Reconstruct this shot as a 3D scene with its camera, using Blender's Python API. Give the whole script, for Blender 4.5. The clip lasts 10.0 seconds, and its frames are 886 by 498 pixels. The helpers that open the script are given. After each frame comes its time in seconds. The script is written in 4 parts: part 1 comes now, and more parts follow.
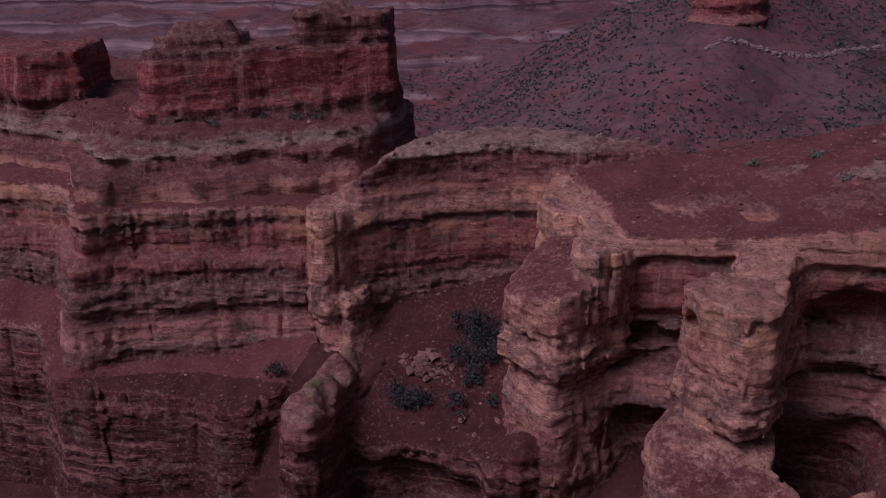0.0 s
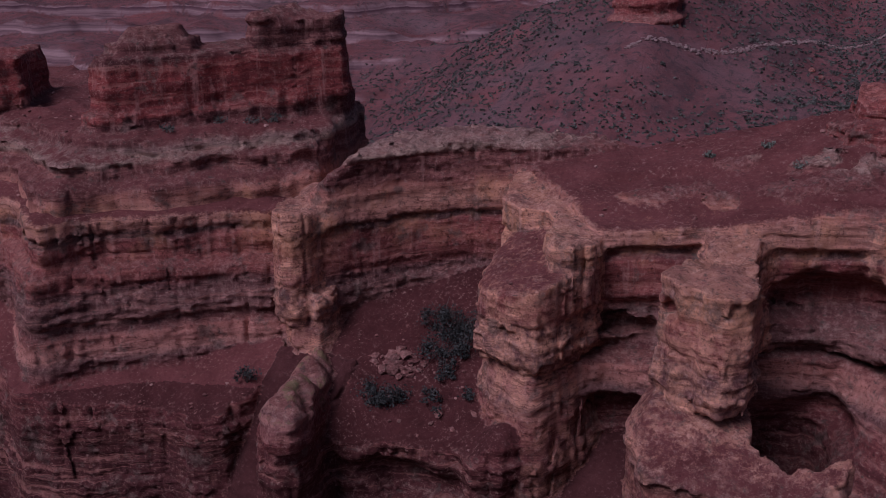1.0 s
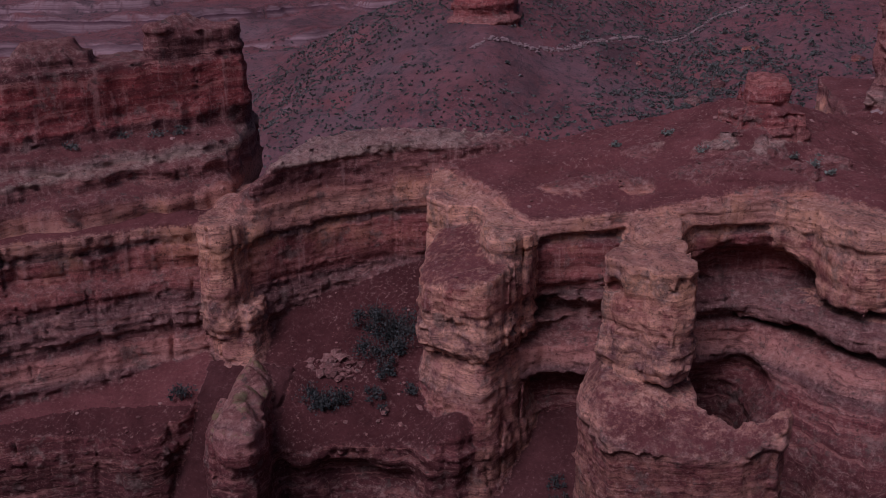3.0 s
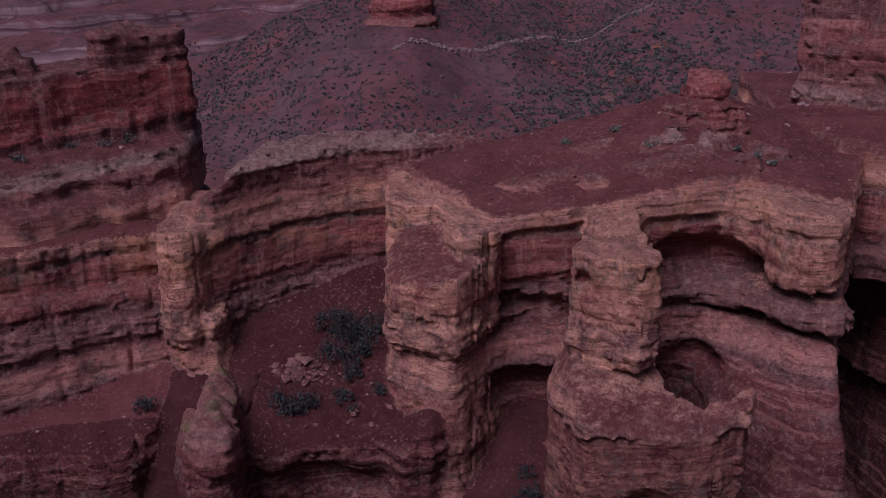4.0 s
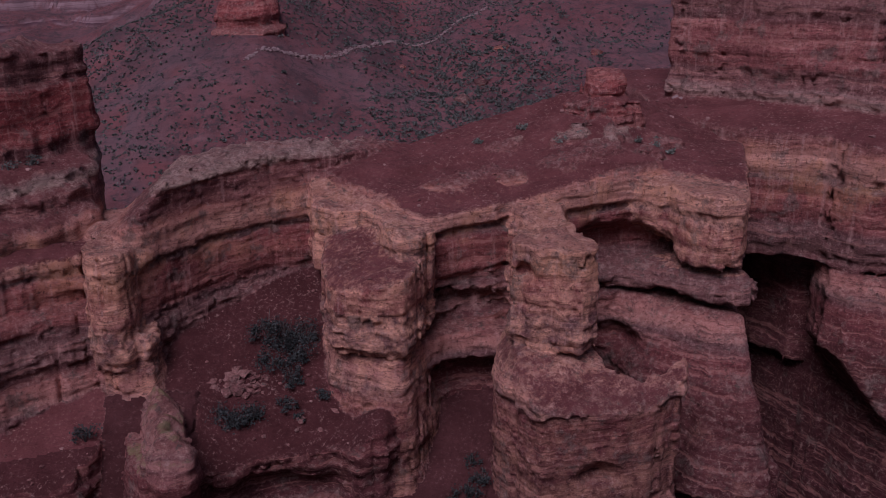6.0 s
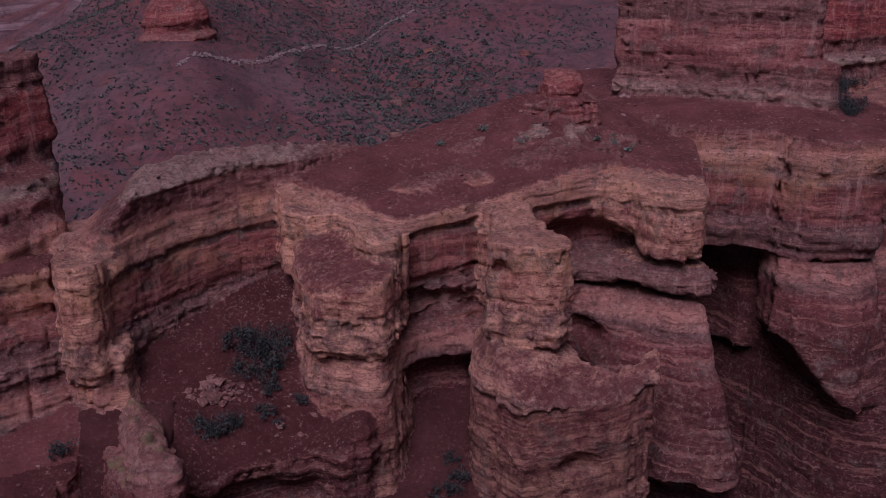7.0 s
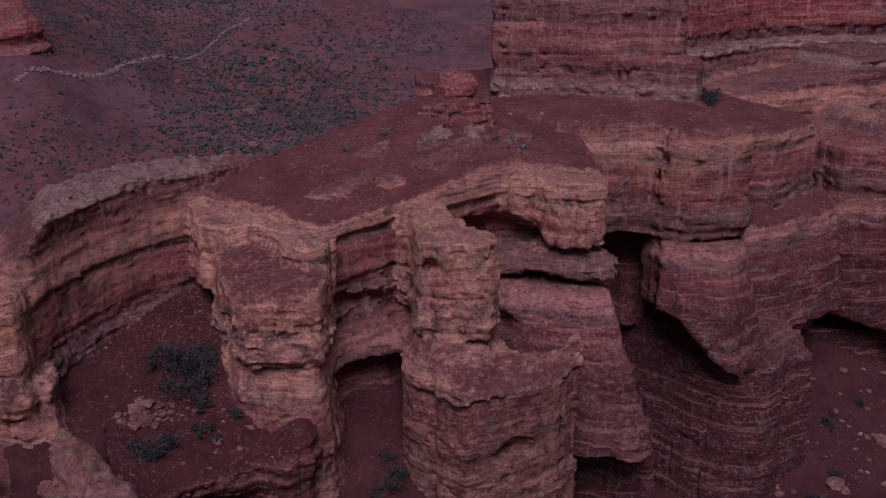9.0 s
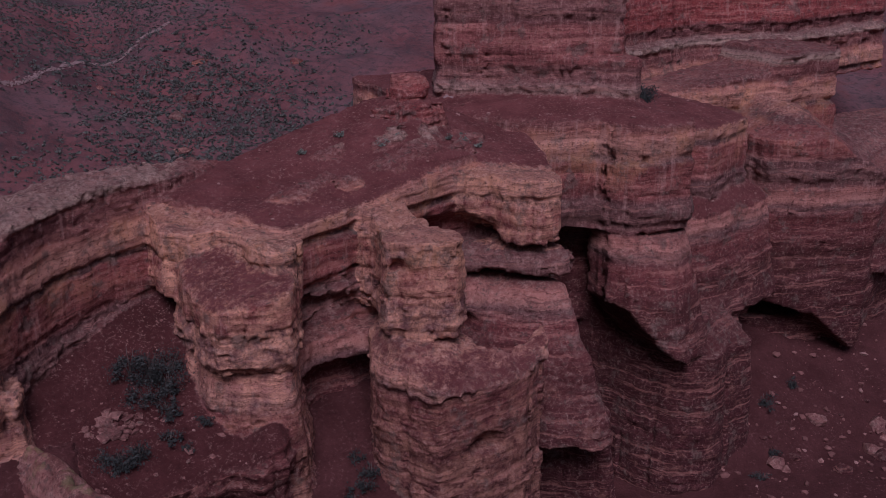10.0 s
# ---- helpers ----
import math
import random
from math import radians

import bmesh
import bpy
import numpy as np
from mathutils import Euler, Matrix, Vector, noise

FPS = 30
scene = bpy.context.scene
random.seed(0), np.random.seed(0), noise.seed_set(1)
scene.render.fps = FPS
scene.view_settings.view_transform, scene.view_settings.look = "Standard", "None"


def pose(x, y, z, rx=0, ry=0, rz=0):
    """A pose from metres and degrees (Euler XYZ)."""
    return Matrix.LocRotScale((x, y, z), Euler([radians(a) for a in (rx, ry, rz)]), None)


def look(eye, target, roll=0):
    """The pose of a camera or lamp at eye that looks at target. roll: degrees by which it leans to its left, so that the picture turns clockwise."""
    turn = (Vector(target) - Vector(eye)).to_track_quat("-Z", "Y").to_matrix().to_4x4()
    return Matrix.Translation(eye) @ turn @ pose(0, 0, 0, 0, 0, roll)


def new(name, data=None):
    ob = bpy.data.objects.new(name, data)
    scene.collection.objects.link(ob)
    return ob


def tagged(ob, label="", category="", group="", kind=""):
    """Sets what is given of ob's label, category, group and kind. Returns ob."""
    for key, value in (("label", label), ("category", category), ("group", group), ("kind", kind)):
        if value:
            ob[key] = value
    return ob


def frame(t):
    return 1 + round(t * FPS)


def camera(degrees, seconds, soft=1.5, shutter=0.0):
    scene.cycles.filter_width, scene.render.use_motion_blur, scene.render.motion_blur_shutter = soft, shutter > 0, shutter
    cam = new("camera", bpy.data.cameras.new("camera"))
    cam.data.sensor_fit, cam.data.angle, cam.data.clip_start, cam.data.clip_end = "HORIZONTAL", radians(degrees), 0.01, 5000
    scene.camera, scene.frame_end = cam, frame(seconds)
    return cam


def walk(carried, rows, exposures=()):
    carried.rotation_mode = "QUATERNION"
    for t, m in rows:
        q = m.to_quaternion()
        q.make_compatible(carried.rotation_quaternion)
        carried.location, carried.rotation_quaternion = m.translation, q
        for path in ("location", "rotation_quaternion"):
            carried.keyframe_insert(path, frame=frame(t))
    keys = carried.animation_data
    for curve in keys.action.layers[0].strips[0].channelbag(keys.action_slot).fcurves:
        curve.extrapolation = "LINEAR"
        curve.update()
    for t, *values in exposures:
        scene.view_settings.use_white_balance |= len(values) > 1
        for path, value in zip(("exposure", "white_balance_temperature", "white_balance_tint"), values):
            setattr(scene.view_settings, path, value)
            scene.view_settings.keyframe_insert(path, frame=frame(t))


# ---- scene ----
cam = camera(47.69, 10.0, soft=0.85)
PATH = [
    (0, 13.804, -48.443, 21.664, 70.05, 31.162),
    (0.5, 12.172, -49.962, 21.692, 70.123, 28.333),
    (1, 10.325, -51.427, 21.725, 70.177, 25.22),
    (1.5, 8.492, -52.738, 21.759, 70.244, 22.193),
    (2, 6.459, -53.989, 21.832, 70.294, 19.007),
    (2.5, 4.447, -55.13, 21.948, 70.321, 15.959),
    (4, -2.123, -57.99, 22.262, 70.451, 6.453),
    (4.5, -4.238, -58.651, 22.345, 70.508, 3.221),
    (5, -6.607, -59.262, 22.425, 70.601, -0.0),
    (5.5, -8.77, -59.699, 22.549, 70.645, -2.73),
    (7, -15.571, -60.274, 22.876, 70.82, -10.978),
    (7.5, -17.624, -60.246, 22.975, 70.868, -13.747),
    (8, -19.781, -60.12, 23.067, 70.934, -16.852),
    (8.5, -21.813, -59.839, 23.116, 70.998, -19.781),
    (9, -23.983, -59.45, 23.2, 71.045, -22.726),
    (9.5, -25.954, -59.028, 23.256, 71.1, -25.419),
    (10, -28.095, -58.389, 23.305, 71.154, -28.414),
]
walk(cam, [(t, pose(x, y, z, tilt, 0, yaw)) for t, x, y, z, tilt, yaw in PATH], exposures=[(0.0, -0.86, 5560.0, 31.5), (10.0, -0.86, 5560.0, 31.5)])

# ---- light: an overcast evening sky over the canyon, one very soft sun behind the clouds ----
SUN_ELEVATION, SUN_AZIMUTH = 54.0, 206.0
world = bpy.data.worlds.new("overcast_sky")
scene.world = world
world.use_nodes = True
wt = world.node_tree
sky = wt.nodes.new("ShaderNodeTexSky")
sky.sky_type, sky.sun_disc = "NISHITA", False
sky.sun_elevation, sky.sun_rotation = radians(SUN_ELEVATION), radians(SUN_AZIMUTH)
sky.dust_density = 4.0
wt.links.new(sky.outputs[0], wt.nodes["Background"].inputs[0])
wt.nodes["Background"].inputs[1].default_value = 0.054
sun = new("sun", bpy.data.lights.new("sun", "SUN"))
sun.data.energy, sun.data.angle, sun.data.color = 3.5, radians(30), (1.0, 0.925, 0.90)
sun.matrix_world = look((math.sin(radians(SUN_AZIMUTH)) * 100, math.cos(radians(SUN_AZIMUTH)) * 100, math.tan(radians(SUN_ELEVATION)) * 100), (0, 0, 0))

# ---- materials ----


class Nodes:
    """A short hand for node materials."""

    def __init__(self, name):
        self.mat = bpy.data.materials.new(name)
        self.mat.use_nodes = True
        self.tree = self.mat.node_tree
        self.bsdf = self.tree.nodes["Principled BSDF"]
        self.out = self.tree.nodes["Material Output"]

    def add(self, kind, values=(), **props):
        node = self.tree.nodes.new("ShaderNode" + kind)
        for key, value in props.items():
            if key == "operation":
                node.operation = value
            elif key == "data_type":
                node.data_type = value
            elif key == "blend_type":
                node.blend_type = value
            elif key == "feature":
                node.feature = value
        for key, value in dict(values).items():
            if isinstance(value, bpy.types.NodeSocket):
                self.tree.links.new(value, node.inputs[key])
            else:
                node.inputs[key].default_value = value
        return node

    def math(self, op, a, b=0.0, c=0.0):
        return self.add("Math", {0: a, 1: b, 2: c}, operation=op).outputs[0]

    def noise(self, vector, scale, detail=4.0, rough=0.55):
        return self.add("TexNoise", {"Vector": vector, "Scale": scale, "Detail": detail, "Roughness": rough}).outputs[0]

    def span(self, value, a, b, lo=0.0, hi=1.0):
        return self.add("MapRange", {0: value, 1: a, 2: b, 3: lo, 4: hi}).outputs[0]

    def mix(self, factor, a, b, blend="MIX"):
        n = self.tree.nodes.new("ShaderNodeMix")
        n.data_type, n.blend_type = "RGBA", blend
        for key, value in ((0, factor), (6, a), (7, b)):
            if isinstance(value, bpy.types.NodeSocket):
                self.tree.links.new(value, n.inputs[key])
            else:
                n.inputs[key].default_value = value
        return n.outputs[2]

    def ramp(self, value, stops):
        n = self.tree.nodes.new("ShaderNodeValToRGB")
        self.tree.links.new(value, n.inputs[0])
        el = n.color_ramp.elements
        while len(el) < len(stops):
            el.new(0.5)
        for e, (p, c) in zip(el, stops):
            e.position, e.color = p, (*c, 1.0)
        return n.outputs[0]


BEDS = [  # height over the marker bed, rock colour; lowest beds darkened further for canyon shade
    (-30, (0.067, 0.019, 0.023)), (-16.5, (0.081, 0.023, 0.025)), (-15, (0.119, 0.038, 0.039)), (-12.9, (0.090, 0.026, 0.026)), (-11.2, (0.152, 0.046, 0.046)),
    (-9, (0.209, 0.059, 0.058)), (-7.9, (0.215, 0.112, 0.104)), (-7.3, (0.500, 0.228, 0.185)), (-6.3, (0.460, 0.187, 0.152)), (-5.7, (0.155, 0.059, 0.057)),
    (-5.2, (0.249, 0.122, 0.109)), (-3, (0.155, 0.073, 0.070)), (-2.5, (0.267, 0.082, 0.075)), (-0.9, (0.327, 0.100, 0.088)), (0.3, (0.267, 0.073, 0.068)),
    (0.5, (0.112, 0.062, 0.057)), (0.95, (0.146, 0.079, 0.071)), (1.2, (0.540, 0.249, 0.190)), (2.3, (0.620, 0.304, 0.225)), (3.2, (0.480, 0.193, 0.149)),
    (3.7, (0.215, 0.080, 0.074)), (5.2, (0.241, 0.090, 0.083)), (5.6, (0.450, 0.314, 0.250)), (6.3, (0.344, 0.216, 0.186)), (6.7, (0.155, 0.051, 0.050)),
    (7.9, (0.172, 0.059, 0.058)), (8.2, (0.310, 0.065, 0.061)), (11.5, (0.292, 0.057, 0.054)), (12.1, (0.120, 0.041, 0.042)), (16, (0.361, 0.147, 0.130)),
]


def soil_colour(n, p, dirt, pebble):
    soil = n.mix(n.span(n.noise(p, 0.35, 6.0, 0.65), 0.35, 0.68), (*dirt, 1), (dirt[0] * 1.6, dirt[1] * 1.75, dirt[2] * 1.75, 1))
    gravel = n.noise(p, 3.5, 6.0, 0.8)
    stony = n.span(n.noise(p, 0.28, 4.0), 0.42, 0.62, 0.25, 1.0)
    soil = n.mix(n.math("MULTIPLY", n.span(gravel, 0.55, 0.66, 0.0, 0.8), stony), soil, (*pebble, 1))
    return n.mix(n.span(gravel, 0.44, 0.32, 0.0, 0.6), soil, (dirt[0] * 0.4, dirt[1] * 0.5, dirt[2] * 0.5, 1))


def finish(n, colour, height, distance):
    n.tree.links.new(colour, n.bsdf.inputs["Base Color"])
    n.bsdf.inputs["Roughness"].default_value = 0.92
    n.bsdf.inputs["Specular IOR Level"].default_value = 0.15
    bump = n.add("Bump", {"Strength": 1.0, "Distance": distance, "Height": height})
    n.tree.links.new(bump.outputs[0], n.bsdf.inputs["Normal"])
    return n.mat


def rock_material(name, dirt=(0.118, 0.036, 0.035), pale=0.0, moss=0.0, red=0.0, rust=0.0):
    n = Nodes(name)
    where = n.add("NewGeometry")
    p = where.outputs["Position"]
    xyz = n.add("SeparateXYZ", {0: p}).outputs
    up = n.add("SeparateXYZ", {0: where.outputs["Normal"]}).outputs[2]
    east = n.math("MINIMUM", n.math("MAXIMUM", xyz[0], -45.0), 25.0)
    wob = n.noise(p, 0.22, 3.0)
    fine = n.noise(p, 1.6, 6.0, 0.65)
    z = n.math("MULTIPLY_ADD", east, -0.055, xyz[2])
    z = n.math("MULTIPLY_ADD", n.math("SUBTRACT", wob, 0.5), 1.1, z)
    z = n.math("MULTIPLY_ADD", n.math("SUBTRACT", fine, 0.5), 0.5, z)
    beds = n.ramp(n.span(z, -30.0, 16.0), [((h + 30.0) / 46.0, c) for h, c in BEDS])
    if pale:
        beds = n.mix(pale, beds, (0.36, 0.18, 0.16, 1))
    if red:
        beds = n.mix(red, beds, (0.30, 0.075, 0.068, 1))
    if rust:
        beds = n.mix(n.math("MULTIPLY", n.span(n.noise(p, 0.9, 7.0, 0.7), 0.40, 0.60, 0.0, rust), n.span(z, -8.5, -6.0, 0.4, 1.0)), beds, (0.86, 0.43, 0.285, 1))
    # thin laminae inside the beds
    flat = n.add("CombineXYZ", {0: n.math("MULTIPLY", xyz[0], 0.10), 1: n.math("MULTIPLY", xyz[1], 0.10), 2: n.math("MULTIPLY", z, 1.9)}).outputs[0]
    lam = n.noise(flat, 1.0, 6.0, 0.7)
    thin = n.add("CombineXYZ", {0: n.math("MULTIPLY", xyz[0], 0.35), 1: n.math("MULTIPLY", xyz[1], 0.35), 2: n.math("MULTIPLY", z, 7.0)}).outputs[0]
    sheets = n.noise(thin, 1.0, 5.0, 0.7)
    col = n.mix(n.span(lam, 0.51, 0.58, 0.0, 0.8), beds, n.mix(0.62, beds, (0.11, 0.032, 0.034, 1)))
    col = n.mix(n.span(lam, 0.47, 0.40, 0.0, 0.75), col, n.mix(0.55, beds, (0.60, 0.27, 0.22, 1)))
    col = n.mix(n.math("MULTIPLY", n.span(sheets, 0.53, 0.59, 0.0, 0.75), n.span(wob, 0.42, 0.58)), col, n.mix(0.7, beds, (0.07, 0.026, 0.028, 1)))
    col = n.mix(n.span(sheets, 0.43, 0.36, 0.0, 0.4), col, n.mix(0.5, beds, (0.62, 0.33, 0.27, 1)))
    # rusty orange stain on the pale upper beds
    stain = n.math("MULTIPLY", n.span(n.noise(p, 0.33, 5.0, 0.6), 0.48, 0.63, 0.0, 0.55), n.math("MULTIPLY", n.span(z, -2.4, 0.6), n.span(z, 3.9, 2.8)))
    col = n.mix(stain, col, (0.66, 0.31, 0.17, 1))
    # run-off streaks down the faces, broad dark ones and thin pale ones
    tall = n.add("CombineXYZ", {0: n.math("MULTIPLY", xyz[0], 1.5), 1: n.math("MULTIPLY", xyz[1], 1.5), 2: n.math("MULTIPLY", xyz[2], 0.13)}).outputs[0]
    streak = n.noise(tall, 1.0, 5.0, 0.65)
    steepness = n.span(n.math("ABSOLUTE", up), 0.75, 0.45)
    washed = n.math("MULTIPLY", steepness, n.span(z, -9.5, -5.0, 0.12, 1.0))
    col = n.mix(n.math("MULTIPLY", n.span(streak, 0.55, 0.66, 0.0, 0.6), washed), col, n.mix(0.6, beds, (0.62, 0.36, 0.31, 1)))
    col = n.mix(n.math("MULTIPLY", n.span(streak, 0.45, 0.32, 0.0, 0.42), steepness), col, n.mix(0.5, beds, (0.12, 0.038, 0.037, 1)))
    drip = n.noise(n.add("CombineXYZ", {0: n.math("MULTIPLY", xyz[0], 3.6), 1: n.math("MULTIPLY", xyz[1], 3.6), 2: n.math("MULTIPLY", xyz[2], 0.5)}).outputs[0], 1.0, 3.0, 0.6)
    col = n.mix(n.math("MULTIPLY", n.math("MULTIPLY", n.span(drip, 0.62, 0.72, 0.0, 0.28), n.span(wob, 0.46, 0.58)), washed), col, (0.60, 0.42, 0.37, 1))
    # blackish lichen crust in patches, paler weathering elsewhere
    lichen = n.noise(p, 0.5, 8.0, 0.72)
    col = n.mix(n.span(lichen, 0.55, 0.62, 0.0, 0.7), col, n.mix(n.span(n.noise(p, 2.0, 5.0, 0.7), 0.4, 0.6), (0.085, 0.058, 0.05, 1), (0.20, 0.135, 0.115, 1)))
    col = n.mix(n.span(lichen, 0.43, 0.30, 0.0, 0.45), col, n.mix(0.6, beds, (0.64, 0.31, 0.23, 1)))
    speck = n.noise(p, 3.2, 8.0, 0.84)
    col = n.mix(n.span(speck, 0.54, 0.61, 0.0, 0.62), col, n.mix(0.55, beds, (0.66, 0.42, 0.35, 1)))
    col = n.mix(n.span(speck, 0.46, 0.39, 0.0, 0.75), col, (0.065, 0.024, 0.024, 1))
    # crumbled crust on the ledges, pale grey pebbles and dark lichen
    rag = n.math("SUBTRACT", n.noise(p, 1.1, 6.0, 0.75), 0.5)
    patch = n.span(n.noise(p, 0.8, 8.0, 0.78), 0.42, 0.60)
    crust = n.math("MULTIPLY", n.span(n.noise(p, 2.6, 8.0, 0.8), 0.46, 0.56, 0.0, 1.0), patch)
    ledge = n.mix(n.math("MULTIPLY", crust, 0.75), n.mix(0.5, col, (*dirt, 1)), n.mix(0.4, beds, (0.54, 0.38, 0.32, 1)))
    ledge = n.mix(n.span(n.noise(p, 1.4, 7.0, 0.8), 0.54, 0.62, 0.0, 0.75), ledge, (0.085, 0.066, 0.056, 1))
    col = n.mix(n.span(n.math("MULTIPLY_ADD", rag, 0.7, up), 0.38, 0.62), col, ledge)
    if moss:
        col = n.mix(n.math("MULTIPLY", n.span(n.noise(p, 0.5, 6.0, 0.7), 0.5, 0.58, 0.0, moss), n.span(up, 0.3, 0.6)), col, (0.20, 0.17, 0.075, 1))
    # loose earth where it lies on the benches and slopes
    soil = soil_colour(n, p, dirt, (0.42, 0.26, 0.225))
    lies = n.tree.nodes.new("ShaderNodeAttribute")
    lies.attribute_name = "soil"
    rub = n.math("SUBTRACT", n.noise(p, 2.2, 8.0, 0.8), 0.5)
    cover = n.math("MULTIPLY_ADD", rag, 1.2, n.math("MULTIPLY_ADD", rub, 1.4, lies.outputs["Fac"]))
    col = n.mix(n.span(cover, 0.42, 0.75), col, soil)
    rough = n.math("ADD", n.math("MULTIPLY", n.noise(p, 1.7, 10.0, 0.75), 0.5), n.math("MULTIPLY_ADD", sheets, 0.2, n.math("MULTIPLY", lam, 0.3)))
    rough = n.math("ADD", rough, n.math("MULTIPLY", streak, 0.3))
    return finish(n, col, rough, 0.55)


def earth_material(name, dirt, pebble, wide=0.0):
    n = Nodes(name)
    where = n.add("NewGeometry")
    p = where.outputs["Position"]
    col = soil_colour(n, p, dirt, pebble)
    if wide:
        up = n.add("SeparateXYZ", {0: where.outputs["Normal"]}).outputs[2]
        broad = n.noise(p, 0.045, 5.0, 0.6)
        col = n.mix(n.span(broad, 0.45, 0.62, 0.0, wide), col, (0.15, 0.10, 0.108, 1))
        tuft = n.noise(p, 0.9, 7.0, 0.75)
        col = n.mix(n.span(tuft, 0.51, 0.60, 0.0, 0.8), col, (0.055, 0.045, 0.047, 1))
        scrub = n.noise(p, 0.07, 6.0, 0.7)
        col = n.mix(n.span(scrub, 0.5, 0.64, 0.0, 0.6), col, (0.06, 0.04, 0.044, 1))
        red = n.noise(p, 0.09, 4.0)
        col = n.mix(n.span(red, 0.55, 0.68, 0.0, 0.6), col, (0.22, 0.065, 0.062, 1))
        z = n.math("MULTIPLY_ADD", n.math("SUBTRACT", n.noise(p, 0.1, 4.0), 0.5), 2.0, n.add("SeparateXYZ", {0: p}).outputs[2])
        band = n.noise(n.add("CombineXYZ", {2: n.math("MULTIPLY", z, 0.7)}).outputs[0], 1.0, 4.0, 0.7)
        rock = n.mix(n.span(band, 0.38, 0.62), (0.08, 0.036, 0.048, 1), (0.33, 0.21, 0.215, 1))
        col = n.mix(n.span(up, 0.80, 0.64), col, rock)
    return finish(n, col, n.noise(p, 2.4, 9.0, 0.78), 0.25)


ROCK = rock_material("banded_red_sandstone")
# ROCK with darker red soil, part of the shade of low places in its colour
FLOOR_ROCK = rock_material("sandstone_under_shade_darkened_earth", dirt=(0.062, 0.018, 0.018))
FIN_ROCK = rock_material("lichened_pink_rock", pale=0.35, moss=0.6)
TOWER_ROCK = rock_material("brownish_pink_sandstone", pale=0.4)
RED_ROCK = rock_material("deep_red_rock", red=0.8)
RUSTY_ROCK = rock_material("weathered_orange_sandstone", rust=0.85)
PALE_ROCK = rock_material("pale_crumbling_rock", pale=0.9)
# dark red earth, darkened further to carry the shade deep in the canyon
EARTH = earth_material("loose_shade_darkened_red_earth", (0.06, 0.019, 0.019), (0.22, 0.12, 0.11))
LAND = earth_material("stony_reddish_earth", (0.125, 0.046, 0.048), (0.28, 0.185, 0.19), 0.65)

# ---- rock forms: outlines in plan, beds in height ----
LATTICE = np.random.RandomState(7).rand(32, 32, 32).astype(np.float32) - 0.5


def lump(x, y, z):
    """Smooth value noise, -0.5 to 0.5."""
    q = []
    for v in (x, y, z):
        f = np.floor(v)
        u = (v - f).astype(np.float32)
        i = f.astype(np.int32) & 31
        q.append((i, (i + 1) & 31, u * u * (3 - 2 * u)))
    (x0, x1, u), (y0, y1, v), (z0, z1, w) = q
    a = LATTICE[x0, y0, z0] * (1 - u) + LATTICE[x1, y0, z0] * u
    b = LATTICE[x0, y1, z0] * (1 - u) + LATTICE[x1, y1, z0] * u
    c = LATTICE[x0, y0, z1] * (1 - u) + LATTICE[x1, y0, z1] * u
    d = LATTICE[x0, y1, z1] * (1 - u) + LATTICE[x1, y1, z1] * u
    a += (b - a) * v
    c += (d - c) * v
    return a + (c - a) * w


def ramp(v, xs, ys):
    return np.interp(v, xs, ys)


def step(v, a, b):
    t = np.clip((v - a) / (b - a), 0, 1)
    return t * t * (3 - 2 * t)


def dip(x):
    """The beds rise gently eastwards."""
    return 0.055 * np.clip(x, -45, 25)


# how far each bed stands out or is weathered back
BED_Z = [-32, -22, -18, -16, -15.6, -14.4, -14.0, -13.2, -12.7, -11.4, -11.0, -9.6, -9.2, -7.8, -7.3, -6.0, -5.7, -5.3, -4.9, -3.7, -3.3, -2.5, -2.2, 0.2, 0.5, 0.9, 1.15, 3.0, 3.5, 5.2, 5.5, 6.2, 6.6, 7.6, 8.0, 9.6, 11.6, 12.0, 12.4, 14, 24]
BED_OUT = [0.9, 0.5, 0.2, 0.25, -0.2, -0.1, -0.4, -0.3, 0.1, 0.2, -0.2, -0.1, 0.1, 0.25, 0.0, 0.0, -0.6, -0.6, 0.3, 0.3, -0.15, -0.2, 0.05, 0.05, -0.35, -0.35, 0.12, 0.08, -0.12, -0.08, 0.25, 0.15, -0.35, -0.2, 0.1, 0.05, 0.0, -0.4, -0.1, 0.1, 0.0]


def plan_distance(poly, X, Y):
    """Signed distance in plan to a closed outline, rounded at its corners."""
    best = np.full(X.shape, 1e9)
    inside = np.zeros(X.shape, bool)
    for (ax, ay), (bx, by) in zip(poly, poly[1:] + poly[:1]):
        ex, ey = bx - ax, by - ay
        t = np.clip(((X - ax) * ex + (Y - ay) * ey) / (ex * ex + ey * ey), 0, 1)
        best = np.minimum(best, (X - ax - t * ex) ** 2 + (Y - ay - t * ey) ** 2)
        cross = (ay > Y) != (by > Y)
        with np.errstate(divide="ignore", invalid="ignore"):
            inside ^= cross & (X < (bx - ax) * (Y - ay) / (by - ay if by != ay else 1e-9) + ax)
    d = np.sqrt(best)
    return np.where(inside, -d, d)


class Mass:
    """A body of rock: its thing, outline, top (a number or a function of x, y and the depth inside), bottom (a number or a function of x), how strongly the beds show, its flare all round and its lean to the south."""

    def __init__(self, thing, poly, top, bottom=-40.0, beds=1.0, flare=0.0, rounding=0.35, joint=1.0, rough=1.0, earth=0.0, ledge=1.0, east=None, lean=0.0):
        self.thing, self.poly, self.top, self.bottom = thing, poly, top, bottom
        self.beds, self.flare, self.rounding, self.joint, self.rough, self.earth, self.ledge, self.east, self.lean = beds, flare, rounding, joint, rough, earth, ledge, east, lean


